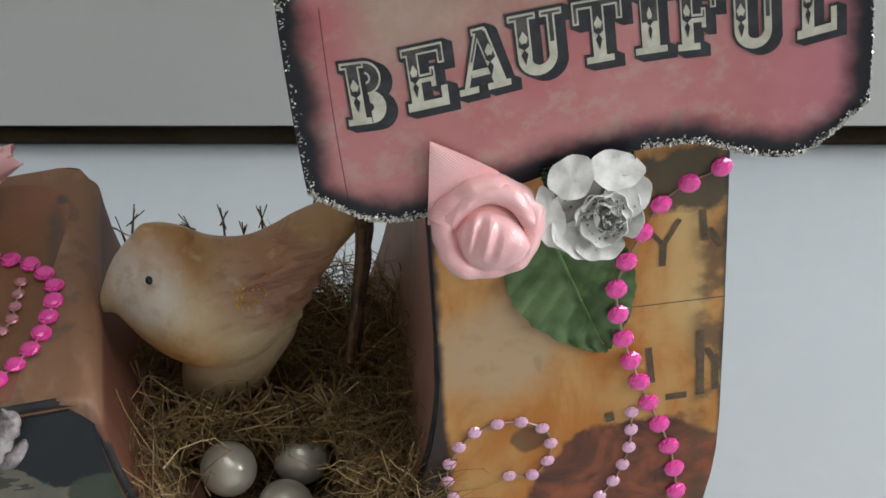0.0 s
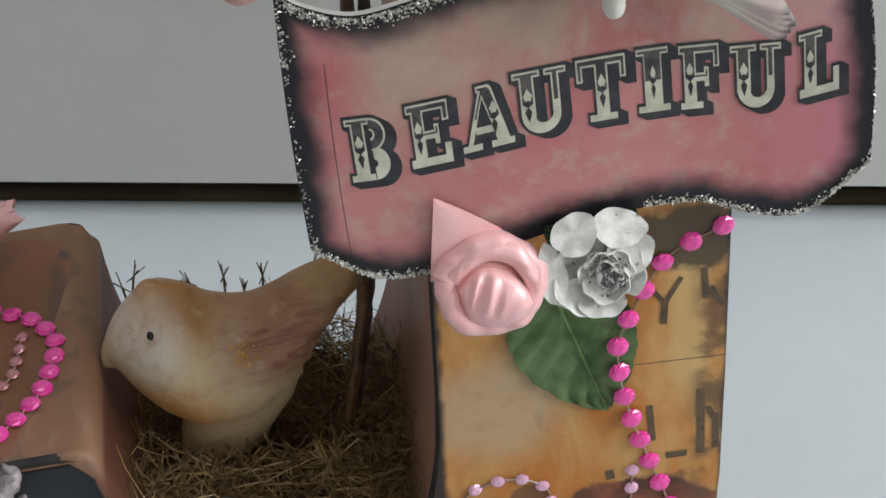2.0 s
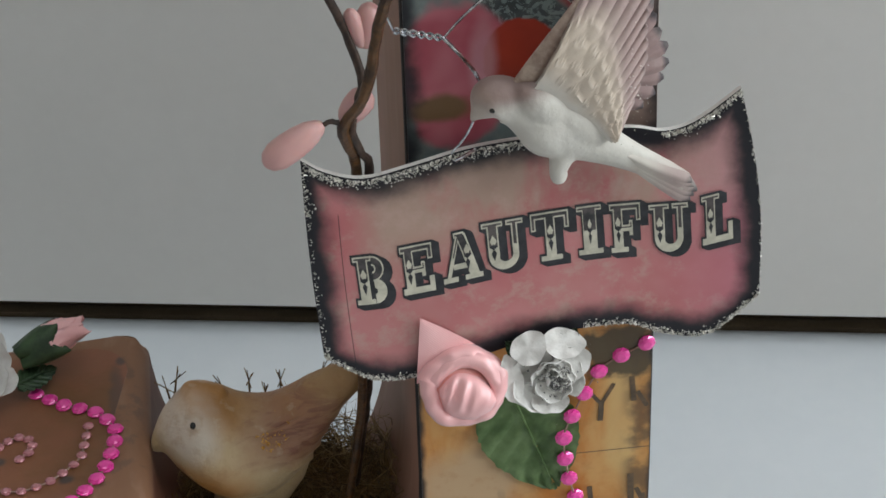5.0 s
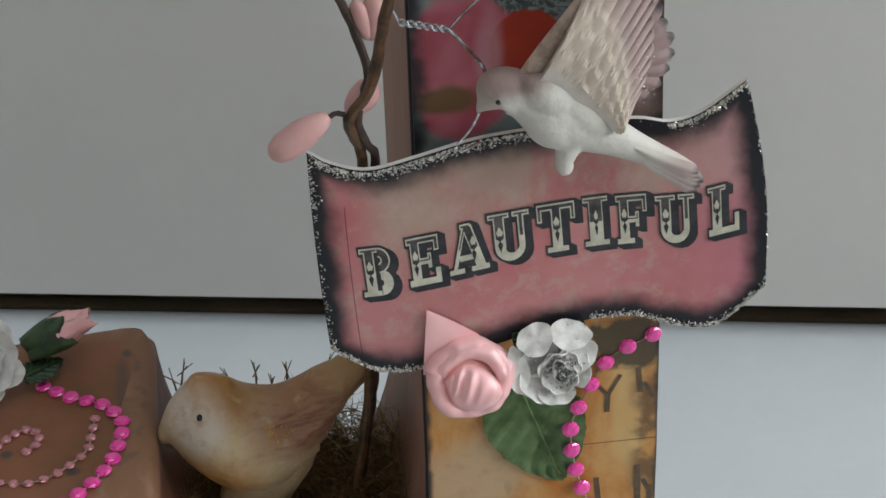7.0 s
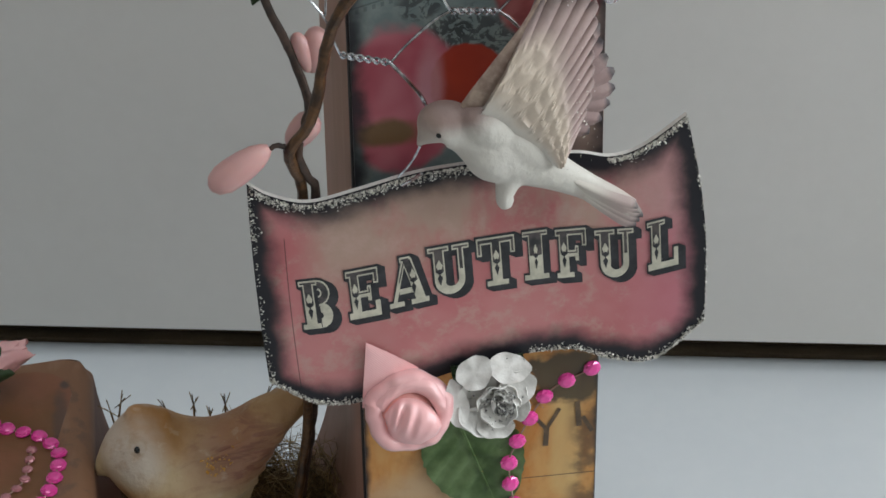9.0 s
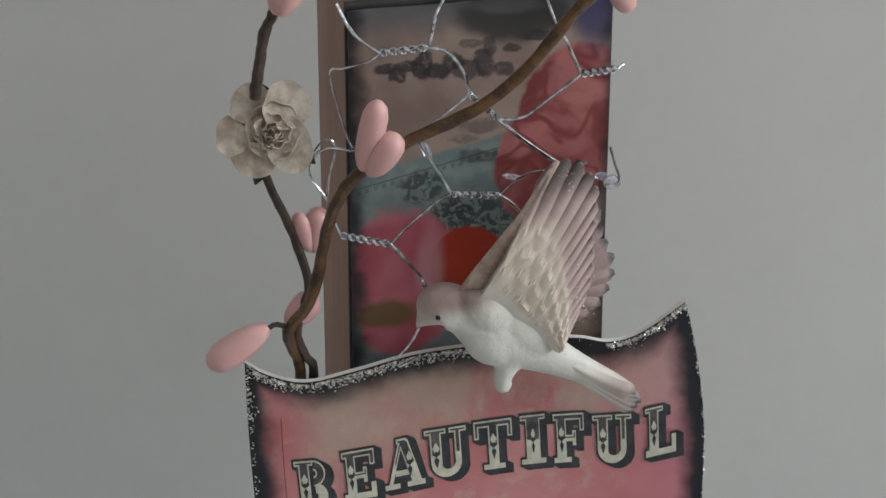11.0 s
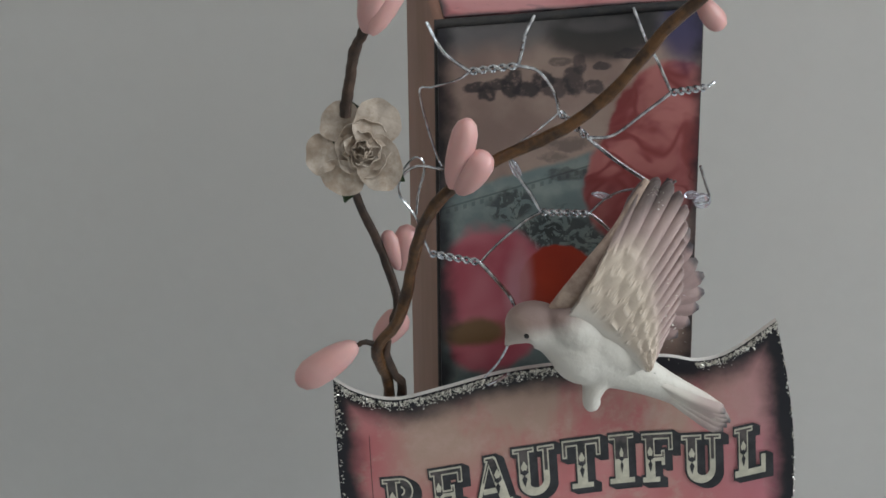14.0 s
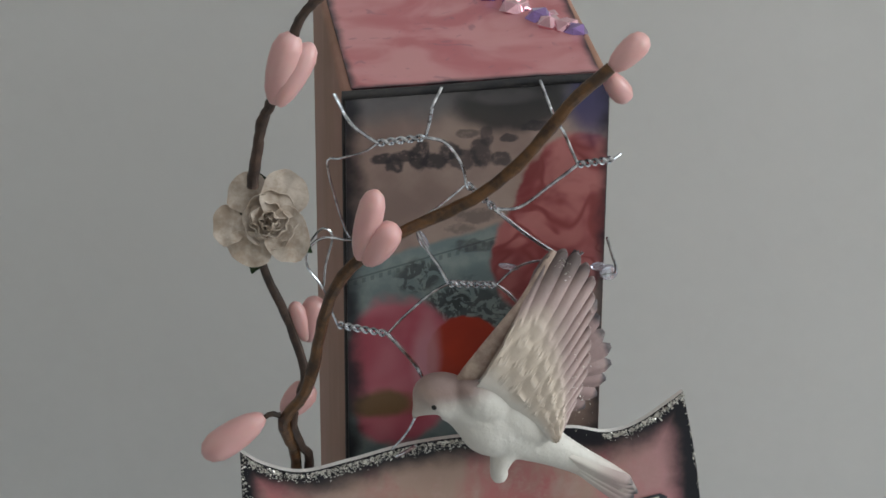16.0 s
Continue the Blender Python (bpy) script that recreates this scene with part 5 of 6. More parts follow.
def leaf(name, base, tip, width, normal, label, material, bend=0.001):
    """A fabric leaf with pressed veins and a toothed edge."""
    base, tip, normal = Vector(base), Vector(tip), Vector(normal).normalized()
    d = tip - base
    side = d.cross(normal).normalized()
    ob = thing(name, base, label, "leaf", "leaves on the letter")
    bm = bmesh.new()
    NU, NV = 16, 26
    sheets = []
    for lay in (0.0, -0.0003):
        rows = []
        for j in range(NV + 1):
            v = j / NV
            w = width * (math.sin(math.pi * min(1, v * 0.90 + 0.07)) ** 0.62) * (1 - 0.22 * v)
            w *= 1 + 0.022 * math.sin(v * 70)
            row = []
            for i in range(NU + 1):
                u = 2 * i / NU - 1
                vein = -0.0006 * math.exp(-(u / 0.06) ** 2) - 0.0010 * math.exp(-(((v - abs(u) * 0.34) * 6 % 1 - 0.5) / 0.16) ** 2)
                h = vein + bend * (u * u) - bend * 1.2 * v * v + lay
                row.append(bm.verts.new(base + d * (v - 0.06 * abs(u)) + side * (u * w) + normal * h))
            rows.append(row)
        for j in range(NV):
            for i in range(NU):
                bm.faces.new((rows[j][i], rows[j][i + 1], rows[j + 1][i + 1], rows[j + 1][i]))
    blade = part("blade", bm, material, ob, "", 60)
    bm = bmesh.new()
    tube(bm, [base + d * v + normal * (0.0002 - bend * 1.2 * v * v) for v in (0.02, 0.25, 0.5, 0.75, 0.94)], [0.0004, 0.00036, 0.0003, 0.00022, 0.0001], 6)
    part("midrib", bm, material, blade)
    return ob


leaf("fabric_leaf", (0.0235, -0.0022, 0.1110), (0.0352, -0.0020, 0.0765), 0.0142, (0, -1, 0.0), "green fabric leaf under the roses", leaf_mat, 0.0002)
leaf("fabric_leaf", (0.0275, -0.0112, 0.1275), (0.0212, -0.0112, 0.1330), 0.0034, (0, -1, 0.4), "small dark green leaf behind the white rose", dark_leaf)
leaf("fabric_leaf", (0.0335, -0.0112, 0.1285), (0.0388, -0.0112, 0.1350), 0.0034, (0, -1, 0.4), "small dark green leaf behind the white rose", dark_leaf)

# roses on the end of the hook
open_rose((-0.1150, 0.0560, 0.0900), (0.15, -0.72, 0.68), 0.0100, "white mulberry paper rose on the hook end", white_paper,
          ((0.55, 0.62, 0.0, 0.50, 0.46, -30, -6), (0.72, -0.50, 0.05, 0.46, 0.34, 30, 8), (-0.4, 0.8, 0, 0.5, 0.45, 20, -6), (-0.8, -0.2, 0, 0.5, 0.5, 60, 0), (0.0, -0.8, 0, 0.5, 0.42, 0, 8)), (0, 0, 1.1), (-0.05, 0.0), 9)


def rose_bud(at, tip, r, label):
    at, tip = Vector(at), Vector(tip)
    ob = thing("paper_rosebud", at, label, "flower", "flowers on the letter")
    d = (tip - at)
    rng = random.Random(3)
    bm = bmesh.new()
    tube(bm, [at + d * t for t in (0, 0.15, 0.4, 0.7, 0.9)], [r * 0.3, r * 0.7, r * 0.8, r * 0.62, r * 0.3], 12)
    part("heart", bm, satin, ob)
    q = d.normalized().to_track_quat("Z", "Y").to_matrix().to_4x4()
    for k in range(6):
        bm = bmesh.new()
        pm = Matrix.Translation(at) @ q @ Matrix.Rotation(radians(60 * k), 4, "Z") @ Matrix.Translation((0, r * 0.42, 0)) @ Matrix.Rotation(radians(82 + 5 * (k % 2)), 4, "X")
        petal(bm, pm, d.length * (0.9 + 0.06 * (k % 3)), r * 1.5, r * 0.35, r * 0.30, 0, ruffle=r * 0.08, rng=rng)
        part("petal", bm, satin, ob)
    for k in range(4):
        bm = bmesh.new()
        pm = Matrix.Translation(at - d * 0.15) @ q @ Matrix.Rotation(radians(90 * k + 20), 4, "Z") @ Matrix.Translation((0, r * 0.6, 0)) @ Matrix.Rotation(radians(78), 4, "X")
        petal(bm, pm, d.length * 0.78, r * 1.15, r * 0.30, r * 0.15, 0, 6, 6)
        part("sepal", bm, dark_leaf, ob, "dark green sepal")
    return ob


rose_bud((-0.1010, 0.0640, 0.0880), (-0.0845, 0.0690, 0.0930), 0.0064, "pale pink rosebud with green sepals on the hook end")
leaf("fabric_leaf", (-0.1040, 0.0560, 0.0835), (-0.0935, 0.0640, 0.0830), 0.0045, (0, -0.3, 1), "dark green leaf under the rosebud", dark_leaf, 0.0003)

# the rose on the twig
open_rose((-0.0172, -0.0085, 0.2462), (-0.16, -0.86, 0.48), 0.0092, "cream mulberry paper rose with dark sepals on the twig", cream_paper,
          ((-0.45, 0.62, -0.04, 0.52, 0.48, 30, -10), (0.40, 0.58, 0.16, 0.56, 0.60, -24, -8), (-0.88, -0.16, 0.06, 0.38, 0.50, 12, -14), (-0.35, -0.66, 0.06, 0.56, 0.42, -14, 12), (0.52, -0.34, 0.16, 0.52, 0.66, 8, 6)),
          (0.12, 0.0, 0.74), (0.08, -0.04), 12, sepals=((82, 0.62, 0.44), (165, 0.80, 0.40), (236, 0.78, 0.40), (12, 0.62, 0.5)))

# ---------------------------------------------------------------- twigs, buds, wire


def rough_tube(bm, pts, r0, r1, n, seed, sides=9):
    rng = random.Random(seed)
    P = catmull(pts, n)
    rad = [(r0 + (r1 - r0) * i / (n - 1)) * (1 + 0.16 * noise.noise(Vector((i * 0.35, seed, 0))) + rng.uniform(-0.05, 0.05)) for i in range(n)]
    tube(bm, [p + Vector((rng.uniform(-1, 1), rng.uniform(-1, 1), rng.uniform(-1, 1))) * r0 * 0.10 for p in P], rad, sides)


twig = thing("twig_spray", (-0.012, 0.025, 0.05), "brown paper-wrapped twig with pink buds across the letter", "twig")
bm = bmesh.new()
rough_tube(bm, [(-0.0165, 0.030, 0.055), (-0.0118, 0.026, 0.093), (-0.0120, 0.006, 0.150), (-0.0118, -0.004, 0.1820), (-0.0138, -0.009, 0.1915), (-0.0147, -0.012, 0.1985), (-0.0102, -0.0125, 0.2052),
                (-0.0078, -0.012, 0.2130), (-0.0057, -0.012, 0.2233), (-0.0025, -0.012, 0.2319), (0.0028, -0.012, 0.2378), (0.0119, -0.012, 0.2436), (0.0264, -0.012, 0.2503),
                (0.0359, -0.012, 0.2578), (0.0428, -0.012, 0.2660), (0.0486, -0.012, 0.2734), (0.0553, -0.012, 0.2795)], 0.0012, 0.0014, 90, 2)
part("main_stem", bm, twig_mat, twig)
bm = bmesh.new()
rough_tube(bm, [(-0.0150, 0.034, 0.055), (-0.0100, 0.030, 0.093), (-0.0088, 0.008, 0.150), (-0.0088, -0.004, 0.1815), (-0.0106, -0.007, 0.1880), (-0.0128, -0.0095, 0.1950), (-0.0118, -0.0090, 0.2010), (-0.0097, -0.0080, 0.2070),
                (-0.0113, -0.007, 0.2147), (-0.0146, -0.007, 0.2246), (-0.0181, -0.007, 0.2340), (-0.0186, -0.007, 0.2380)], 0.0013, 0.0010, 70, 5)
part("side_stem", bm, dark_twig, twig)
bm = bmesh.new()
rough_tube(bm, [(-0.0200, -0.006, 0.2530), (-0.0187, -0.006, 0.2610), (-0.0174, -0.006, 0.2680), (-0.0148, -0.006, 0.2740), (-0.0104, -0.006, 0.2875), (-0.0062, -0.006, 0.2942), (0.004, -0.004, 0.302)], 0.0013, 0.0010, 50, 7)
part("upper_stem", bm, dark_twig, twig)
bm = bmesh.new()
rough_tube(bm, [(-0.0155, -0.012, 0.1995), (-0.0178, -0.012, 0.2000), (-0.0200, -0.012, 0.1985)], 0.0007, 0.0005, 10, 9)
part("bud_stalk", bm, dark_twig, twig)


def bud(a, b, r, blunt=0.5):
    """An oval wax bud from its stalk a to its tip b."""
    a, b = Vector(a), Vector(b)
    bm = bmesh.new()
    ts = [0.0, 0.06, 0.2, 0.4, 0.6, 0.78, 0.92, 0.985, 1.0]
    prof = [0.25, 0.50, 0.78, 0.95, 1.0, 0.96, 0.70, 0.32, 0.05]
    tube(bm, [a.lerp(b, t) for t in ts], [r * k for k in prof], 14)
    return part("bud", bm, bud_mat, twig, "pale pink wax bud")


bud((-0.0192, -0.012, 0.1996), (-0.0330, -0.013, 0.1908), 0.0036)
bud((-0.0146, -0.007, 0.1966), (-0.0082, -0.007, 0.2040), 0.0033)
bud((0.0020, -0.0140, 0.2385), (0.0056, -0.0150, 0.2552), 0.0030)
bud((0.0034, -0.0145, 0.2375), (0.0094, -0.0165, 0.2476), 0.0033)
bud((-0.0092, -0.006, 0.2148), (-0.0117, -0.006, 0.2246), 0.0020)
bud((-0.0085, -0.005, 0.2140), (-0.0067, -0.004, 0.2246), 0.0028)
bud((-0.0150, -0.007, 0.2725), (-0.0108, -0.006, 0.2880), 0.0035)
bud((-0.0142, -0.009, 0.2728), (-0.0066, -0.005, 0.2850), 0.0029)
bud((0.0553, -0.012, 0.2790), (0.0630, -0.011, 0.2860), 0.0028)
bud((0.0548, -0.010, 0.2775), (0.0600, -0.009, 0.2705), 0.0025)

wire = thing("wire_netting", (0.03, -0.004, 0.20), "loose galvanised chicken wire over the collage paper", "wire netting")
WY = -0.0055


def strand_wire(pts, r=0.00040):
    bm = bmesh.new()
    P = [(p[0], p[2] if len(p) > 2 else WY, p[1]) for p in pts]
    tube(bm, catmull(P, 8 * len(P)), r, 7)
    part("wire", bm, wire_mat, wire)


def twisted(a, b, turns=2.5, r=0.00040):
    """Two wires wound round each other."""
    a, b = Vector((a[0], WY, a[1])), Vector((b[0], WY, b[1]))
    d = (b - a).normalized()
    n1 = Vector((0, 1, 0))
    n2 = d.cross(n1)
    for ph in (0, math.pi):
        bm = bmesh.new()
        tube(bm, [a.lerp(b, k / 32) + (n1 * math.cos(ph + math.tau * turns * k / 32) + n2 * math.sin(ph + math.tau * turns * k / 32)) * 0.00055 for k in range(33)], r, 6)
        part("twisted_wire", bm, wire_mat, wire)


twisted((0.0070, 0.2617), (0.0172, 0.2625))
twisted((0.0225, 0.2269), (0.0332, 0.2259), 3)
twisted((-0.0020, 0.2180), (0.0090, 0.2150), 3)
twisted((0.0505, 0.2544), (0.0583, 0.2552), 2.5)
twisted((0.0262, 0.2510), (0.0325, 0.2446), 2)
strand_wire([(-0.0018, 0.2715, -0.001), (0.0010, 0.2669), (0.0045, 0.2635), (0.0070, 0.2617)])
strand_wire([(0.0172, 0.2625), (0.0180, 0.2660), (0.0187, 0.2695), (0.0212, 0.2718, -0.001)])
strand_wire([(0.0172, 0.2625), (0.0215, 0.2610), (0.0250, 0.2560), (0.0262, 0.2510)])
strand_wire([(0.0325, 0.2446), (0.0385, 0.2390), (0.0451, 0.2338), (0.0475, 0.2325)], 0.00046)
strand_wire([(0.0325, 0.2446), (0.0380, 0.2448), (0.0450, 0.2500), (0.0505, 0.2544)])
strand_wire([(0.0505, 0.2544), (0.0485, 0.2590), (0.0471, 0.2623), (0.0445, 0.2670), (0.0424, 0.2726, -0.001)])
strand_wire([(0.0070, 0.2617), (0.0040, 0.2597), (-0.0009, 0.2585), (-0.0038, 0.2578), (-0.0022, 0.2490), (0.0005, 0.2400), (0.0020, 0.2390, -0.001)], 0.00026)
strand_wire([(0.0262, 0.2510), (0.0215, 0.2470), (0.0160, 0.2415, -0.003)], 0.00026)
strand_wire([(0.0150, 0.2412), (0.0175, 0.2360), (0.0205, 0.2310), (0.0225, 0.2269)])
strand_wire([(0.0225, 0.2269), (0.0185, 0.2245), (0.0125, 0.2190), (0.0090, 0.2150)], 0.00034)
strand_wire([(0.0332, 0.2259), (0.0355, 0.2240), (0.0378, 0.2215)])
strand_wire([(0.0332, 0.2259), (0.0370, 0.2295), (0.0415, 0.2312), (0.0500, 0.2316), (0.0525, 0.2330)], 0.00030)
strand_wire([(0.0090, 0.2150), (0.0125, 0.2105), (0.0160, 0.2053), (0.0172, 0.2030, -0.012)], 0.00046)
strand_wire([(-0.0020, 0.2180), (-0.0036, 0.2225), (-0.0052, 0.2275), (-0.0085, 0.2330), (-0.0080, 0.2375), (-0.0045, 0.2398), (0.0015, 0.2385)], 0.00032)
strand_wire([(-0.0050, 0.2280), (-0.0045, 0.2330), (-0.0030, 0.2400), (-0.0052, 0.2420), (-0.0085, 0.2380)], 0.00026)
strand_wire([(0.0577, 0.2362), (0.0590, 0.2320), (0.0601, 0.2276), (0.0570, 0.2268)], 0.00034)
strand_wire([(0.0583, 0.2552), (0.0600, 0.2556, -0.004)], 0.00040)
strand_wire([(0.0142, 0.1920, -0.016), (0.0122, 0.1885, -0.013), (0.0103, 0.1862, -0.011)], 0.00038)
glue = tagged(part("glue_drop", bmesh.new(), glue_mat), "clear glue drop holding the wire", "glue", "glue drops")
bm = bmesh.new()
ball(bm, (0.0590, -0.0030, 0.2262), 0.0021, (1.0, 0.7, 0.9), 14, 8)
ball(bm, (0.0565, -0.0030, 0.2278), 0.0014, (1.3, 0.7, 0.7), 12, 8)
bmesh.ops.recalc_face_normals(bm, faces=bm.faces[:])
smooth(bm)
bm.to_mesh(glue.data)
bm.free()

# clear glue pulled into thin films where the wire is stuck down
for at, size, lean in (((0.0168, -0.0052, 0.2378), (0.0010, 0.0005, 0.0026), -25), ((0.0360, -0.0050, 0.2300), (0.0024, 0.0005, 0.0008), 15)):
    bm = bmesh.new()
    ball(bm, at, 1.0, size, 16, 10, 0, Matrix.Rotation(radians(lean), 4, "Y"))
    tagged(part("glue_drop", bm, glue_mat), "clear glue drop holding the wire", "glue", "glue drops")

# foil crystals along the top
crystals = thing("foil_crystal_trim", (0.05, 0.02, TOP), "shiny pink and violet foil crystals on the letter top", "trim")
rng = random.Random(21)
for k in range(26):
    t = k / 25
    p = Vector((0.0565 - 0.034 * t + rng.uniform(-0.002, 0.002), 0.024 + 0.036 * min(1, t * 1.5) + rng.uniform(-0.003, 0.003), TOP + 0.0020))
    bm = bmesh.new()
    bmesh.ops.create_icosphere(bm, subdivisions=1, radius=rng.uniform(0.0020, 0.0034), matrix=Matrix.Translation(p) @ Matrix.Diagonal((1, 1, 0.8, 1)) @ Matrix.Rotation(rng.uniform(0, 3), 4, (1, 0.4, 0.2)))
    part("crystal", bm, violet_gem if k % 6 == 0 else foil_gem, crystals, "", 5)

# ---------------------------------------------------------------- the flying dove


def blended(bm, grain, rounds):
    """The closed shapes of a bmesh melted into one smooth skin."""
    me = bpy.data.meshes.new("form")
    bm.to_mesh(me)
    bm.free()
    ob = new("form", me)
    melt = ob.modifiers.new("melt", "REMESH")
    melt.mode, melt.voxel_size = "VOXEL", grain
    even = ob.modifiers.new("even", "SMOOTH")
    even.factor, even.iterations = 0.5, rounds
    graph = bpy.context.evaluated_depsgraph_get()
    out = bmesh.new()
    out.from_mesh(ob.evaluated_get(graph).to_mesh())
    bpy.data.objects.remove(ob)
    bpy.data.meshes.remove(me)
    for f in out.faces:
        f.material_index = 0
    return out


def dove_figure():
    bm = bmesh.new()
    ctr = [(0.0135, -0.0150, 0.1987), (0.0143, -0.0150, 0.1998), (0.0157, -0.0150, 0.2014), (0.0176, -0.0150, 0.2034), (0.0202, -0.0150, 0.2038), (0.0240, -0.0150, 0.2020), (0.0296, -0.0150, 0.1980),
           (0.0350, -0.0150, 0.1946), (0.0412, -0.0150, 0.1910), (0.0468, -0.0150, 0.1876), (0.0525, -0.0152, 0.1842), (0.0580, -0.0160, 0.1809), (0.0625, -0.0168, 0.1782)]
    rad = [0.0007, 0.0012, 0.0029, 0.0053, 0.0057, 0.0054, 0.0072, 0.0072, 0.0055, 0.0041, 0.0033, 0.0031, 0.0026]
    loft(bm, ctr, rad, 70, 24, 0.80)
    # shoulder and back swelling into the wing
    slope = Matrix.Rotation(radians(38), 4, "Y")
    ball(bm, (0.0292, -0.0168, 0.2030), 1.0, (0.0080, 0.0042, 0.0052), 24, 16, 0, slope)
    ball(bm, (0.0372, -0.0168, 0.1972), 1.0, (0.0088, 0.0040, 0.0046), 24, 16, 0, slope)
    ball(bm, (0.0305, -0.0166, 0.1955), 1.0, (0.0075, 0.0046, 0.0062), 24, 16, 0, slope)
    # tucked feet
    tube(bm, catmull([(0.0345, -0.0160, 0.1905), (0.0330, -0.0172, 0.1862), (0.0328, -0.0170, 0.1830), (0.0336, -0.0166, 0.1824), (0.0350, -0.0164, 0.1842)], 16), [0.0040, 0.0038, 0.0035, 0.0031, 0.0028, 0.0026, 0.0024, 0.0022, 0.0021, 0.0020, 0.0018, 0.0016, 0.0014, 0.0012, 0.0009, 0.0005], 12)
    bm = blended(bm, 0.00045, 12)
    uvl = bm.loops.layers.uv.new("UVMap")
    # eye
    ball(bm, (0.0180, -0.0190, 0.2036), 0.00085, (1, 0.5, 1), 10, 8, 2)

    def feather(root, tip, w, lift, mat=1):
        root, tip = Vector(root), Vector(tip)
        d = tip - root
        side = Vector((d.z, 0, -d.x)).normalized()
        N, M = 12, 6
        front = []
        for lay in (0, 0.0005):
            rows = []
            for j in range(N + 1):
                v = j / N
                ww = w * (0.45 + 0.75 * v) * (1 if v < 0.82 else math.sqrt(max(0.02, 1 - ((v - 0.82) / 0.185) ** 2)))
                row = []
                for i in range(M + 1):
                    u = 2 * i / M - 1
                    ridge = 0.00055 * (1 - u * u) + 0.00010 * math.exp(-(u / 0.18) ** 2)
                    row.append(bm.verts.new(root + d * v + side * (u * ww / 2) + Vector((0, -ridge - lift + lay + 0.0035 * v * v, 0))))
                rows.append(row)
            for j in range(N):
                for i in range(M):
                    f = bm.faces.new((rows[j][i], rows[j][i + 1], rows[j + 1][i + 1], rows[j + 1][i]))
                    f.material_index = mat
                    for lp, jj in zip(f.loops, (j, j, j + 1, j + 1)):
                        lp[uvl].uv = (jj / N, 0.5)

    # tail feathers
    for k in range(5):
        off = (k - 2) * 0.0011
        feather((0.0480, -0.0158 - 0.0003 * k, 0.1868 + off * 0.5), (0.0648 - 0.0007 * abs(k - 2), -0.0205 - 0.0003 * k, 0.1768 + off * 1.3), 0.0032, 0.0002, 5)
    # far wing behind, then the near wing: primaries, secondaries and rows of coverts
    far = catmull([(0.0505, -0.012, 0.2350), (0.0545, -0.012, 0.2250), (0.0566, -0.012, 0.2165), (0.0594, -0.012, 0.2095), (0.0590, -0.012, 0.2045), (0.0572, -0.012, 0.1992), (0.0536, -0.012, 0.1945)], 11)
    for k, tip in enumerate(far):
        feather((0.042, -0.0105, 0.204), tip, 0.0036, 0.0002 * (k % 2))
    root_a, root_b = Vector((0.0262, 0, 0.2062)), Vector((0.0440, 0, 0.1925))
    TIPS = [(0.0412, 0, 0.2385), (0.0440, 0, 0.2406), (0.0484, 0, 0.2398), (0.0521, 0, 0.2330), (0.0528, 0, 0.2283), (0.0527, 0, 0.2226), (0.0526, 0, 0.2168), (0.0521, 0, 0.2110), (0.0511, 0, 0.2065), (0.0497, 0, 0.2015), (0.0476, 0, 0.1965)]
    NT, NV = 168, 44
    edge = catmull(TIPS, NT + 1)
    hump = catmull([(0.0, 0, -0.0176), (0.08, 0, -0.0195), (0.22, 0, -0.0207), (0.45, 0, -0.0212), (0.70, 0, -0.0200), (1.0, 0, -0.0178)], NV + 1)
    sheets = []
    for lay in (0.0, 0.0013):
        rows = []
        for i in range(NT + 1):
            t = i / NT
            q = 2 * ((t * 14) % 1) - 1
            row = []
            for j in range(NV + 1):
                v = j / NV
                reach = v * (1 - 0.095 * v ** 3 * abs(q) ** 3 - 0.020 * v ** 3 * math.sin(7.3 * int(t * 14) + 1.0))
                p = root_a.lerp(root_b, t).lerp(edge[i], reach)
                rim = 0.0
                if v < 0.16:
                    h = 0.0
                elif v < 0.58:
                    # scalloped coverts, uneven from row to row
                    step = (v - 0.16) / 0.14 + 0.16 * math.sin(9 * t + 1.3)
                    n = int(step)
                    w = 2 * ((t * (6.3 + 1.7 * n) + 0.37 * n + 0.05 * math.sin(23 * t)) % 1) - 1
                    f = (step % 1) - 0.42 * (w * w)
                    h = 0.00062 * (f % 1.0) * (1 - 0.6 * w * w)
                    rim = max(0.0, (f % 1.0) - 0.60) * 2.0
                else:
                    h = 0.00050 * (1 - q * q) * min(1.0, (v - 0.52) * 5)
                    rim = 0.25 * math.exp(-(q / 0.16) ** 2)
                p.y = hump[j].z - h + lay
                row.append((bm.verts.new(p), (v, rim)))
            rows.append(row)
        for i in range(NT):
            for j in range(NV):
                quad = (rows[i][j], rows[i + 1][j], rows[i + 1][j + 1], rows[i][j + 1])
                face = bm.faces.new([c[0] for c in quad])
                face.material_index = 3
                for lp, c in zip(face.loops, quad):
                    lp[uvl].uv = c[1]
        sheets.append(rows)
    for i in range(NT):
        face = bm.faces.new((sheets[0][i][NV][0], sheets[0][i + 1][NV][0], sheets[1][i + 1][NV][0], sheets[1][i][NV][0]))
        face.material_index = 3
        for lp in face.loops:
            lp[uvl].uv = (1.0, 0.0)
    # leading edge of the wing
    tube(bm, catmull([(0.0252, -0.0152, 0.2068), (0.0275, -0.0170, 0.2122), (0.0317, -0.0186, 0.2200), (0.0370, -0.0190, 0.2284), (0.0412, -0.0184, 0.2362), (0.0436, -0.0178, 0.2400)], 26),
         [0.0027 - 0.0020 * k / 25 for k in range(26)], 12, 0.6, mat=4)
    return bm


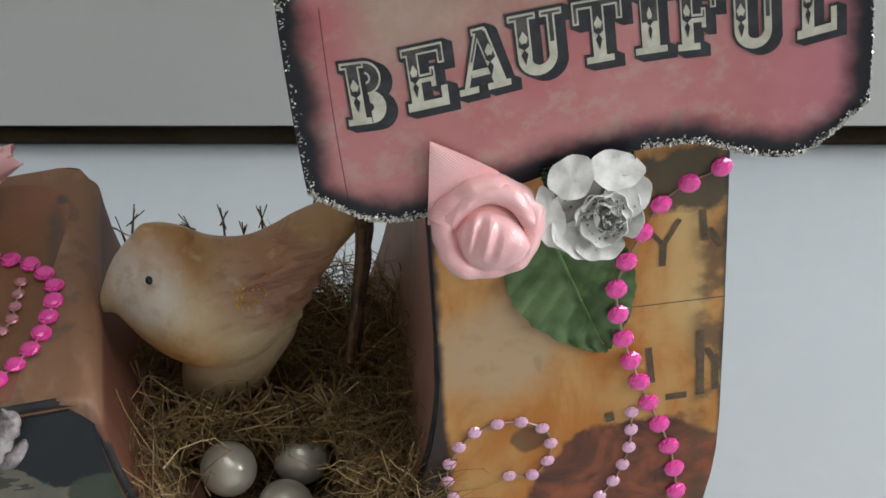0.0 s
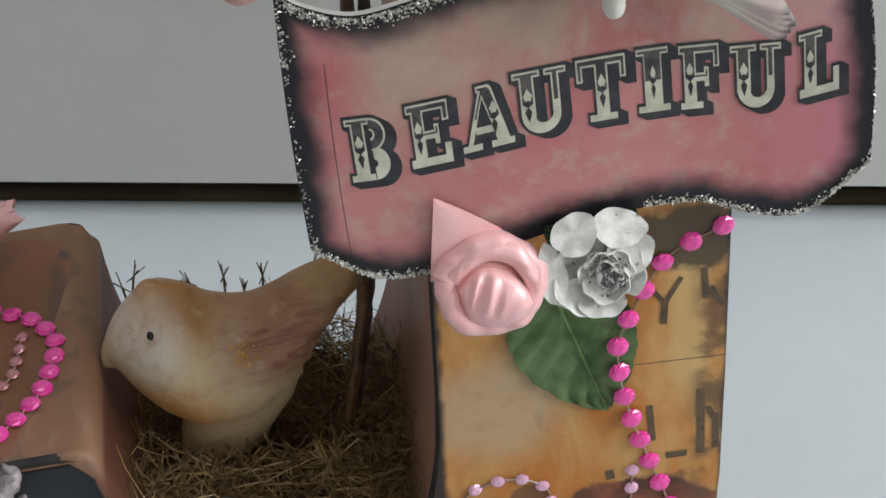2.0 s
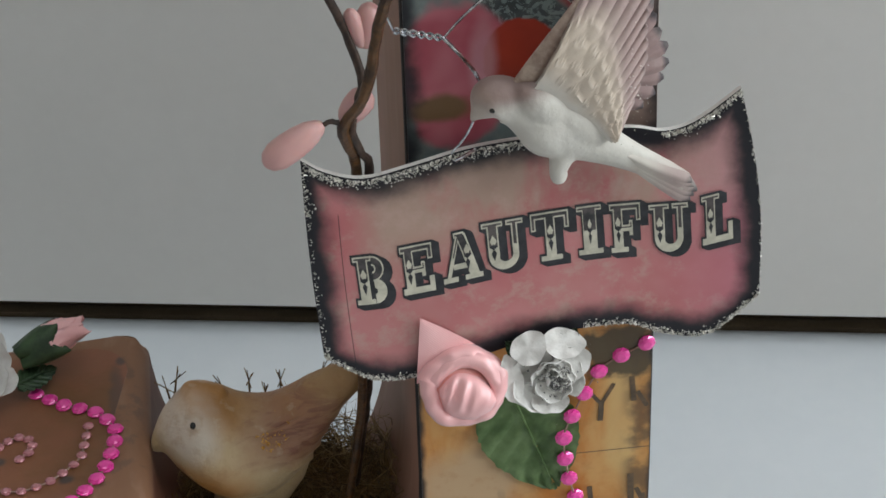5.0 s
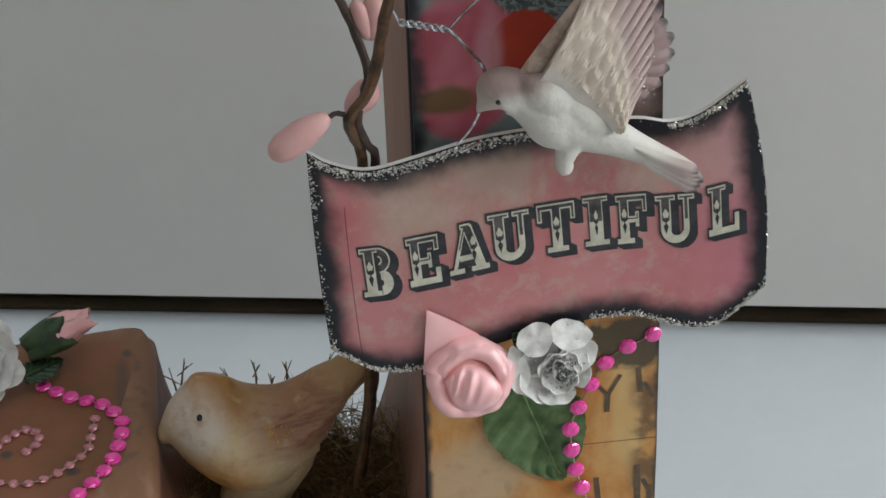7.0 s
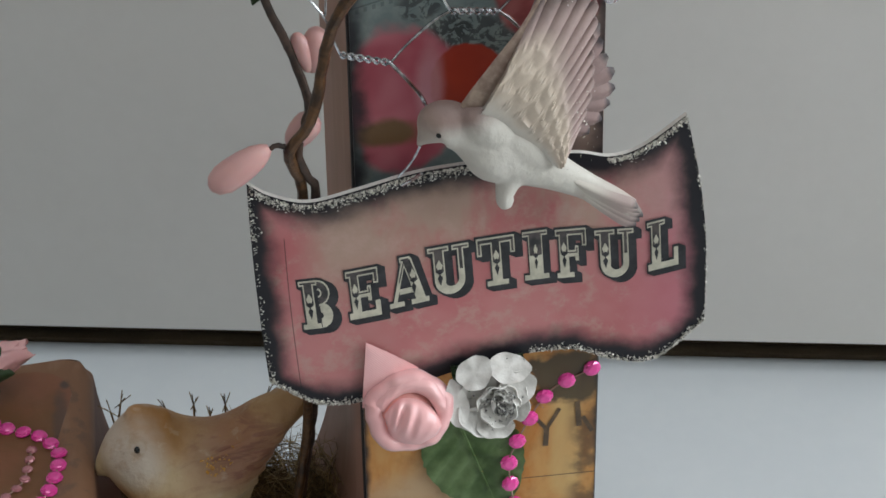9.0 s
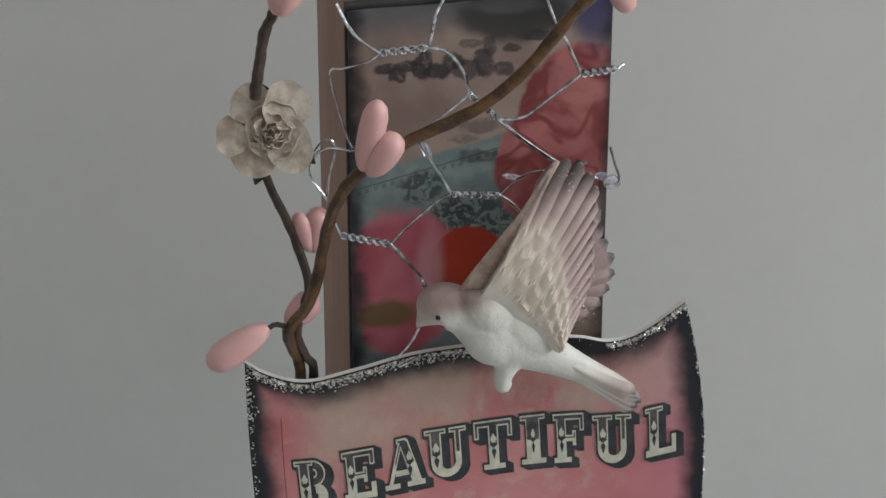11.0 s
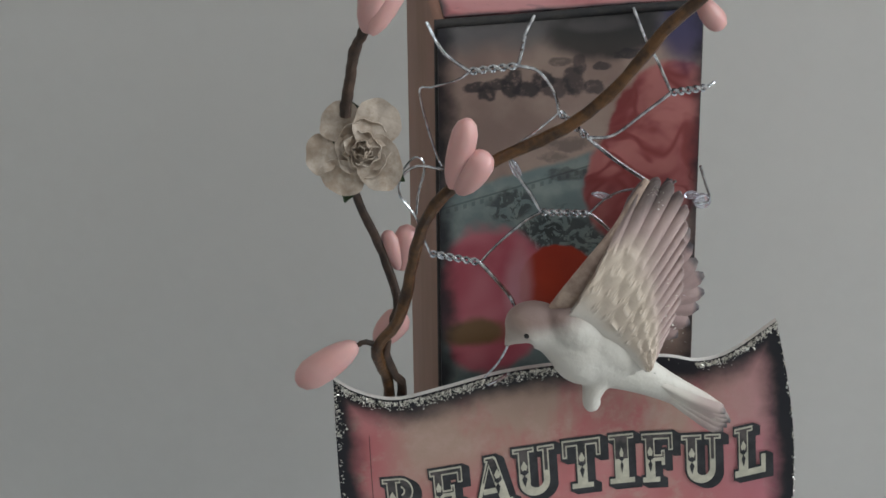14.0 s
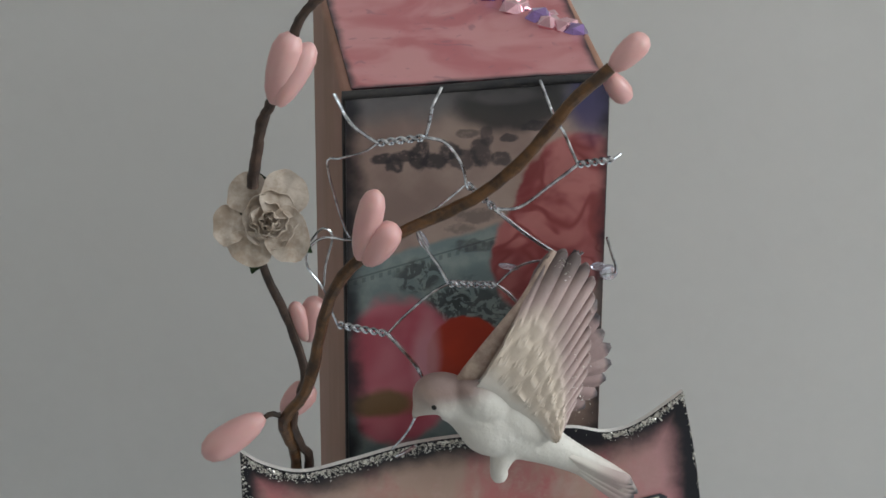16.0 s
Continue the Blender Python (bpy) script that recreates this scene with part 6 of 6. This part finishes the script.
wing_paint = make_wing()
wing_edge = speckled("brown_wing_edge", (0.30, 0.21, 0.17), (0.50, 0.39, 0.31), 0.6, 220, 0.5, 0.0005)
dove = part("dove_figurine", dove_figure(), [dove_mat, feather_mat, eye_mat, wing_paint, wing_edge, make_dove("pale_tail_paint", True, True)], None, "", 65)
tagged(dove, "white resin dove figurine with raised beige wings", "figurine", "bird figurines")

bm = bmesh.new()
tube(bm, catmull([(0.0140, -0.0158, 0.1992), (0.0122, -0.0150, 0.1948), (0.0093, -0.0128, 0.1895)], 8), 0.00030, 8)
tagged(part("wire_end", bm, wire_mat), "short bright wire held in the dove beak", "wire")

glints = tagged(part("glitter_flecks", bmesh.new(), glitter), "silver glitter flecks on the dove wing", "glitter", kind="stuff")
bm = bmesh.new()
rng = random.Random(17)
for k in range(70):
    t = rng.random()
    c = (0.0445, 0.2385) if k < 26 else (0.0485, 0.2080)
    s = (0.0016, 0.0022) if k < 26 else (0.0034, 0.0110)
    p = Vector((rng.gauss(c[0], s[0] * 0.6), -0.0225 - rng.random() * 0.0006, rng.gauss(c[1], s[1] * 0.6)))
    r = rng.uniform(0.00012, 0.00034)
    vs = [bm.verts.new(p + Vector((rng.uniform(-r, r), rng.uniform(-r, r), rng.uniform(-r, r)))) for _ in range(4)]
    for q in ((0, 1, 2), (0, 2, 3), (0, 3, 1), (1, 3, 2)):
        bm.faces.new([vs[i] for i in q])
bm.to_mesh(glints.data)
bm.free()

# ---------------------------------------------------------------- bird in the nest


def nest_bird():
    bm = bmesh.new()
    Y = 0.036
    # upright slices: x, crown, belly, width against height
    cut = [(-0.0682, 0.0782, 0.0762, 0), (-0.0670, 0.0818, 0.0742, 0.85), (-0.0645, 0.0868, 0.0708, 0.85), (-0.0600, 0.0920, 0.0650, 0.85), (-0.0555, 0.0945, 0.0600, 0.82), (-0.0500, 0.0932, 0.0568, 0.80),
           (-0.0440, 0.0903, 0.0553, 0.82), (-0.0370, 0.0886, 0.0568, 0.84), (-0.0310, 0.0900, 0.0620, 0.84), (-0.0250, 0.0930, 0.0700, 0.80), (-0.0190, 0.0952, 0.0788, 0.75), (-0.0130, 0.0978, 0.0868, 0.70), (-0.0070, 0.1000, 0.0930, 0.60)]
    cut = [(x, t - 0.0034 * max(0.0, 1 - abs(x + 0.044) / 0.030) ** 0.7, b, w) for x, t, b, w in cut]
    tops = catmull([(x, 0, t) for x, t, _, _ in cut], 60)
    bots = catmull([(x, 0, b) for x, _, b, _ in cut], 60)
    rings = []
    for k in range(60):
        x = tops[k].x
        j = min(range(60), key=lambda q: abs(bots[q].x - x))
        t, b = tops[k].z, bots[j].z
        h = (t - b) / 2
        rings.append([bm.verts.new((x, Y + h * 0.82 * math.cos(a), (t + b) / 2 + h * math.sin(a))) for a in (math.tau * i / 26 for i in range(26))])
    for a, b in zip(rings, rings[1:]):
        for i in range(26):
            bm.faces.new((a[i], a[(i + 1) % 26], b[(i + 1) % 26], b[i]))
    bm.faces.new(rings[0][::-1])
    bm.faces.new(rings[-1])
    tube(bm, [(-0.0655, Y, 0.0762), (-0.0672, Y - 0.001, 0.0745), (-0.0684, Y - 0.001, 0.0728)], [0.0034, 0.0022, 0.0005], 12)
    # modelled crest
    for x, z, r in ((-0.0562, 0.0900, 0.0036), (-0.0528, 0.0900, 0.0026), (-0.0500, 0.0886, 0.0030)):
        ball(bm, (x, Y + 0.001, z), r, (1, 1, 0.9), 16, 12)
    # folded wing laid on the flank
    for k in range(5):
        a = Vector((-0.0400 + 0.001 * k, Y - 0.0096 - 0.0003 * k, 0.0800 - 0.0024 * k))
        b = Vector((-0.0170 - 0.0022 * k, Y - 0.0050, 0.0868 - 0.0044 * k))
        pts = catmull([a, a.lerp(b, 0.5) + Vector((0, -0.0012, 0)), b], 12)
        tube(bm, pts, [0.0008 + 0.0013 * math.sin(math.pi * (0.1 + 0.8 * i / 11)) for i in range(12)], 10, 0.5)
    # base on which it sits
    ring = []
    for z, r, off in ((0.0430, 0.0084, -0.0050), (0.0442, 0.0094, -0.0046), (0.0500, 0.0108, -0.0028), (0.0570, 0.0122, 0.0004), (0.0660, 0.0126, 0.0030)):
        ring.append([bm.verts.new((-0.0405 + off + r * math.cos(a), Y + 0.003 + r * 0.62 * math.sin(a), z)) for a in (math.tau * i / 22 for i in range(22))])
    for a, b in zip(ring, ring[1:]):
        for i in range(22):
            bm.faces.new((a[i], a[(i + 1) % 22], b[(i + 1) % 22], b[i]))
    bm.faces.new(ring[-1])
    bm.faces.new(ring[0][::-1])
    bm = blended(bm, 0.0006, 7)
    ball(bm, (-0.0568, Y - 0.0102, 0.0876), 0.0010, (0.8, 0.5, 1.15), 10, 8, 1)
    rng = random.Random(30)
    for _ in range(40):
        p = Vector((rng.gauss(-0.0365, 0.0022), Y, rng.gauss(0.0820, 0.0016)))
        p.y = Y - 0.0012 - 0.82 * 0.0159 * math.sqrt(max(0.05, 1 - ((p.z - 0.0727) / 0.0159) ** 2))
        r = rng.uniform(0.00035, 0.0008)
        vs = [bm.verts.new(p + Vector((rng.uniform(-r, r), rng.uniform(-r, r), rng.uniform(-r, r)))) for _ in range(4)]
        for q in ((0, 1, 2), (0, 2, 3), (0, 3, 1), (1, 3, 2)):
            bm.faces.new([vs[i] for i in q]).material_index = 2
    return bm


bird = part("bird_figurine", nest_bird(), [nest_bird_mat, eye_mat, gold_fleck], None, "", 50)
tagged(bird, "cream and ochre resin bird figurine sitting in the nest", "figurine", "bird figurines")

# ---------------------------------------------------------------- nest and pearls
for at in ((-0.0462, 0.0225, 0.0335), (-0.0300, 0.0290, 0.0278), (-0.0345, 0.0150, 0.0268)):
    bm = bmesh.new()
    ball(bm, at, 0.0064, (1, 1, 0.97), 28, 18)
    tagged(part("pearl_egg", bm, pearl_mat), "cream pearl bead egg lying in the nest", "pearl", "pearls in the nest")


def nest():
    bm = bmesh.new()
    rng = random.Random(44)
    C = Vector((-0.0345, 0.036, 0.030))

    def strip(pts, r):
        mid = pts[len(pts) // 2]
        if r < 0.00035 and len(pts) == 6:
            a, b = rng.uniform(0, 6.28), rng.uniform(0.0004, 0.0013)
            pts = [q + Vector((b * math.sin(a + 1.9 * i), b * math.cos(1.3 * a + 1.6 * i), b * math.sin(2 * a + 2.2 * i))) for i, q in enumerate(pts)]
            r *= 0.72
        if any(-0.055 < q.x < -0.0225 and q.y < 0.036 and q.z > (0.021 + max(0.0, q.y - 0.026) * 2.2 if q.y > 0.007 else 0.0275) and r < 0.00035 for q in pts) and mid.z < 0.05:
            return
        tube(bm, pts, [r, r * 0.9, r * 0.8, r * 0.7, r * 0.5, r * 0.15][:len(pts)] if len(pts) == 6 else r, 4, cap=True)

    def room(p, margin=0.0008):
        """Keep a fibre inside the hollow of the letter."""
        if p.z < 0.081:
            k = max(0.0, 1 - ((0.081 - p.z) / 0.066) ** 2)
            half = 0.0345 * math.sqrt(k) - margin
            if 0 < p.y < DEPTH:
                p.x = min(CX + half, max(CX - half, p.x)) if half > 0 else CX
                p.z = max(p.z, 0.0165)
        return p

    # matted bowl
    for k in range(2600):
        a = rng.uniform(0, math.tau)
        q = rng.random()
        rr = 0.016 + 0.020 * math.sqrt(rng.random())
        z = 0.016 + 0.030 * rng.random() * (0.4 + 0.6 * (rr - 0.016) / 0.020)
        z += 0.010 * max(0, math.cos(a)) + 0.006 * max(0, math.sin(a))
        c = C + Vector((rr * math.cos(a), rr * 1.15 * math.sin(a), 0))
        c.z = z
        t = Vector((-math.sin(a), math.cos(a), rng.gauss(0, 0.35))) + Vector((rng.gauss(0, 0.5), rng.gauss(0, 0.5), rng.gauss(0, 0.2)))
        t.normalize()
        ln = rng.uniform(0.010, 0.026)
        bend = Vector((rng.gauss(0, 1), rng.gauss(0, 1), rng.gauss(0, 0.6))) * 0.0028
        pts = [room(c + t * ln * (s - 0.5) + bend * math.sin(math.pi * s) - Vector((math.cos(a), math.sin(a), 0)) * (s - 0.5) ** 2 * ln * 0.9) for s in (0, 0.2, 0.4, 0.6, 0.8, 1.0)]
        strip(pts, rng.uniform(0.00013, 0.00030))
    # floor of the bowl
    for k in range(700):
        c = Vector((rng.gauss(-0.0345, 0.013), rng.gauss(0.034, 0.015), rng.uniform(0.017, 0.0235)))
        t = Vector((rng.gauss(0, 1), rng.gauss(0, 1), rng.gauss(0, 0.15))).normalized()
        ln = rng.uniform(0.010, 0.024)
        pts = [room(c + t * ln * (s - 0.5) + Vector((0, 0, 0.002 * math.sin(math.pi * s)))) for s in (0, 0.2, 0.4, 0.6, 0.8, 1.0)]
        strip(pts, rng.uniform(0.00014, 0.00030))
    # matted bank under the bird, behind the pearls
    for k in range(1300):
        c = Vector((rng.uniform(-0.062, -0.008), rng.uniform(0.0285, 0.062), rng.uniform(0.018, 0.050)))
        c.z = min(c.z, 0.030 + (c.y - 0.029) * 1.9)
        t = Vector((rng.gauss(0, 1), rng.gauss(0, 0.5), rng.gauss(0.1, 0.75))).normalized()
        ln = rng.uniform(0.010, 0.026)
        pts = [room(c + t * ln * (s - 0.5) + Vector((0, 0, 0.0025 * math.sin(math.pi * s)))) for s in (0, 0.2, 0.4, 0.6, 0.8, 1.0)]
        strip(pts, rng.uniform(0.00014, 0.00030))
    # fibres pressed against the foot of the figurine
    for k in range(520):
        c = Vector((rng.uniform(-0.060, -0.018), rng.uniform(0.0275, 0.0310), rng.uniform(0.034, 0.0455)))
        t = Vector((rng.gauss(0, 1), rng.gauss(0, 0.15), rng.gauss(0.2, 0.8))).normalized()
        ln = rng.uniform(0.006, 0.018)
        tube(bm, [room(c + t * ln * (s - 0.5) + Vector((0, -0.0015 * math.sin(math.pi * s), 0.002 * math.sin(math.pi * s)))) for s in (0, 0.25, 0.5, 0.75, 1.0)], rng.uniform(0.00016, 0.00030), 4, cap=True)
    # frayed tufts standing up beside the stem
    for k in range(1050):
        c = Vector((rng.uniform(-0.020, -0.002), rng.uniform(-0.004, 0.055), rng.uniform(0.018, 0.046)))
        ln = rng.uniform(0.008, 0.026)
        t = Vector((rng.gauss(0.0, 0.6), rng.gauss(-0.2, 0.5), 0.75)).normalized()
        pts = [room(c + t * ln * s + Vector((0.006 * math.sin(s * 2.4 + k), 0.003 * math.sin(3 * s + 2 * k), -0.004 * s)) * s, 0.0003) for s in (0, 0.2, 0.4, 0.6, 0.8, 1.0)]
        strip(pts, rng.uniform(0.00012, 0.00026))
    # loose ends in front
    for k in range(620):
        c = Vector((rng.uniform(-0.062, -0.004), rng.uniform(-0.003, 0.009), rng.uniform(0.014, 0.034)))
        if -0.053 < c.x < -0.022:
            c.z = rng.uniform(0.014, 0.024)
        ln = rng.uniform(0.008, 0.020)
        t = Vector((rng.gauss(0, 0.7), rng.gauss(-0.25, 0.3), rng.gauss(0.55, 0.4))).normalized()
        pts = [room(c + t * ln * s + Vector((0, 0, -0.003 * s * s))) for s in (0, 0.2, 0.4, 0.6, 0.8, 1.0)]
        strip(pts, rng.uniform(0.00013, 0.00028))
    # loose tangles at both ends of the hollow, spilling over its front
    for k in range(1500):
        one = k % 5 < 2
        c = Vector((rng.uniform(-0.067, -0.050) if one else rng.uniform(-0.024, -0.002), rng.uniform(-0.004, 0.030), rng.uniform(0.014, 0.052 if one else 0.048)))
        t = Vector((rng.gauss(0.25 if one else -0.1, 0.6), rng.gauss(-0.2, 0.5), rng.gauss(-0.2 if one else 0.45, 0.7))).normalized()
        ln = rng.uniform(0.008, 0.024)
        bend = Vector((rng.gauss(0, 1), rng.gauss(0, 1), rng.gauss(0, 1))) * 0.0030
        strip([room(c + t * ln * (s - 0.5) + bend * math.sin(math.pi * s), 0.0003) for s in (0, 0.2, 0.4, 0.6, 0.8, 1.0)], rng.uniform(0.00016, 0.00032))
    # fibres rising behind the bird, and against the hook
    for k in range(420):
        c = Vector((rng.uniform(-0.066, -0.006), rng.uniform(0.052, 0.076), rng.uniform(0.018, 0.040)))
        ln = rng.uniform(0.010, 0.024)
        t = Vector((rng.gauss(0, 0.3), rng.gauss(0, 0.25), 1)).normalized()
        pts = [room(c + t * ln * s) for s in (0, 0.2, 0.4, 0.6, 0.8, 1.0)]
        strip(pts, rng.uniform(0.00012, 0.00026))
    for x, lean, top in ((-0.0640, 0.25, 0.074), (-0.0625, -0.2, 0.071), (-0.0480, -0.1, 0.070), (-0.0415, 0.02, 0.071), (-0.0370, 0.0, 0.066), (-0.0330, 0.06, 0.070), (-0.0235, 0.3, 0.072), (-0.0245, 0.45, 0.069), (-0.0560, 0.3, 0.066)):
        b = Vector((x - lean * 0.02, 0.067, 0.030))
        t = Vector((x + lean * 0.010, 0.068, top - 0.003))
        strip([room(b.lerp(t, s)) for s in (0, 0.25, 0.5, 0.75, 1.0)], 0.00028)
        for k in range(4):
            e = t + Vector((rng.gauss(lean * 0.006, 0.0012), rng.gauss(0, 0.001), rng.uniform(0.002, 0.0045)))
            strip([t.lerp(e, s) + Vector((0, 0, 0)) for s in (-0.6, -0.2, 0.3, 0.7, 1.0)], 0.00015)
    # a few long stalks that cross in front of the bird
    for a, m, b in (((-0.062, 0.017, 0.0640), (-0.058, 0.014, 0.0650), (-0.050, 0.012, 0.0640)), ((-0.052, 0.018, 0.0480), (-0.040, 0.014, 0.0500), (-0.026, 0.016, 0.0480)),
                    ((-0.066, 0.012, 0.070), (-0.062, 0.010, 0.055), (-0.052, 0.010, 0.045))):
        strip(catmull([a, m, b], 6), 0.00028)
    return bm


nest_ob = part("bird_nest", nest(), fibre_mat, None, "", 60)
tagged(nest_ob, "small nest of dry brown fibres in the letter hook", "nest")
# dark shell added under the fibres so that nothing shows through
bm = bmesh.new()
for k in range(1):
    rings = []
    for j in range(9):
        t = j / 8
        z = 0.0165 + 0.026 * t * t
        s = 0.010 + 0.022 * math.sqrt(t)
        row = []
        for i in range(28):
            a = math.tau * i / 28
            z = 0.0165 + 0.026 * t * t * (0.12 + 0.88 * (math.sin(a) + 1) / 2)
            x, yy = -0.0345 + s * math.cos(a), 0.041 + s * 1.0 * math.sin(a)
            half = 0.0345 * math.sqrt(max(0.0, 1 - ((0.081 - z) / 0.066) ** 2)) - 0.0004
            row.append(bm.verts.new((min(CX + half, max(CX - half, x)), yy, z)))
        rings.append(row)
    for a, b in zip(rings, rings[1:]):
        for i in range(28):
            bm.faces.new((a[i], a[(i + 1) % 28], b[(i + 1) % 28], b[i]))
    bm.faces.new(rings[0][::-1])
part("lining", bm, speckled("dark_nest_backing", (0.03, 0.018, 0.008), (0.08, 0.05, 0.022), 0.9, 300, 0.8, 0.001), nest_ob, "dark backing shell added under the matted fibres")

# ---------------------------------------------------------------- silver bird on the hook's front


def hook_bird():
    bm = bmesh.new()
    # neck and rounded head, the folded wing and a second pale wing tip beside it
    P = catmull([(-0.0850, -0.0050, 0.0830), (-0.0868, -0.0052, 0.0808), (-0.0905, -0.0056, 0.0772), (-0.0965, -0.0062, 0.0730), (-0.1040, -0.0070, 0.0700), (-0.1110, -0.0060, 0.0690), (-0.1150, -0.0050, 0.0700)], 40)
    tube(bm, P, [0.0010, 0.0020, 0.0026] + [0.0029 + 0.0030 * math.sin(math.pi * min(1, 0.95 * i / 36)) + 0.0004 * math.sin(i * 1.7) for i in range(37)], 16, 0.8)
    tube(bm, catmull([(-0.0905, -0.0045, 0.0690), (-0.0876, -0.0055, 0.0712), (-0.0850, -0.0050, 0.0738), (-0.0843, -0.0045, 0.0752)], 12), [0.0012, 0.0019, 0.0021, 0.0021, 0.0020, 0.0019, 0.0018, 0.0017, 0.0015, 0.0013, 0.0010, 0.0004], 12, 0.7)
    tube(bm, [(-0.0862, -0.0060, 0.0832), (-0.0868, -0.0062, 0.0850), (-0.0871, -0.0062, 0.0858)], [0.0008, 0.0006, 0.0002], 8)
    return bm


part_ob = part("bird_figurine", hook_bird(), silver_resin, None, "", 50)
tagged(part_ob, "silver-grey glittered resin bird glued to the black card", "figurine", "bird figurines")
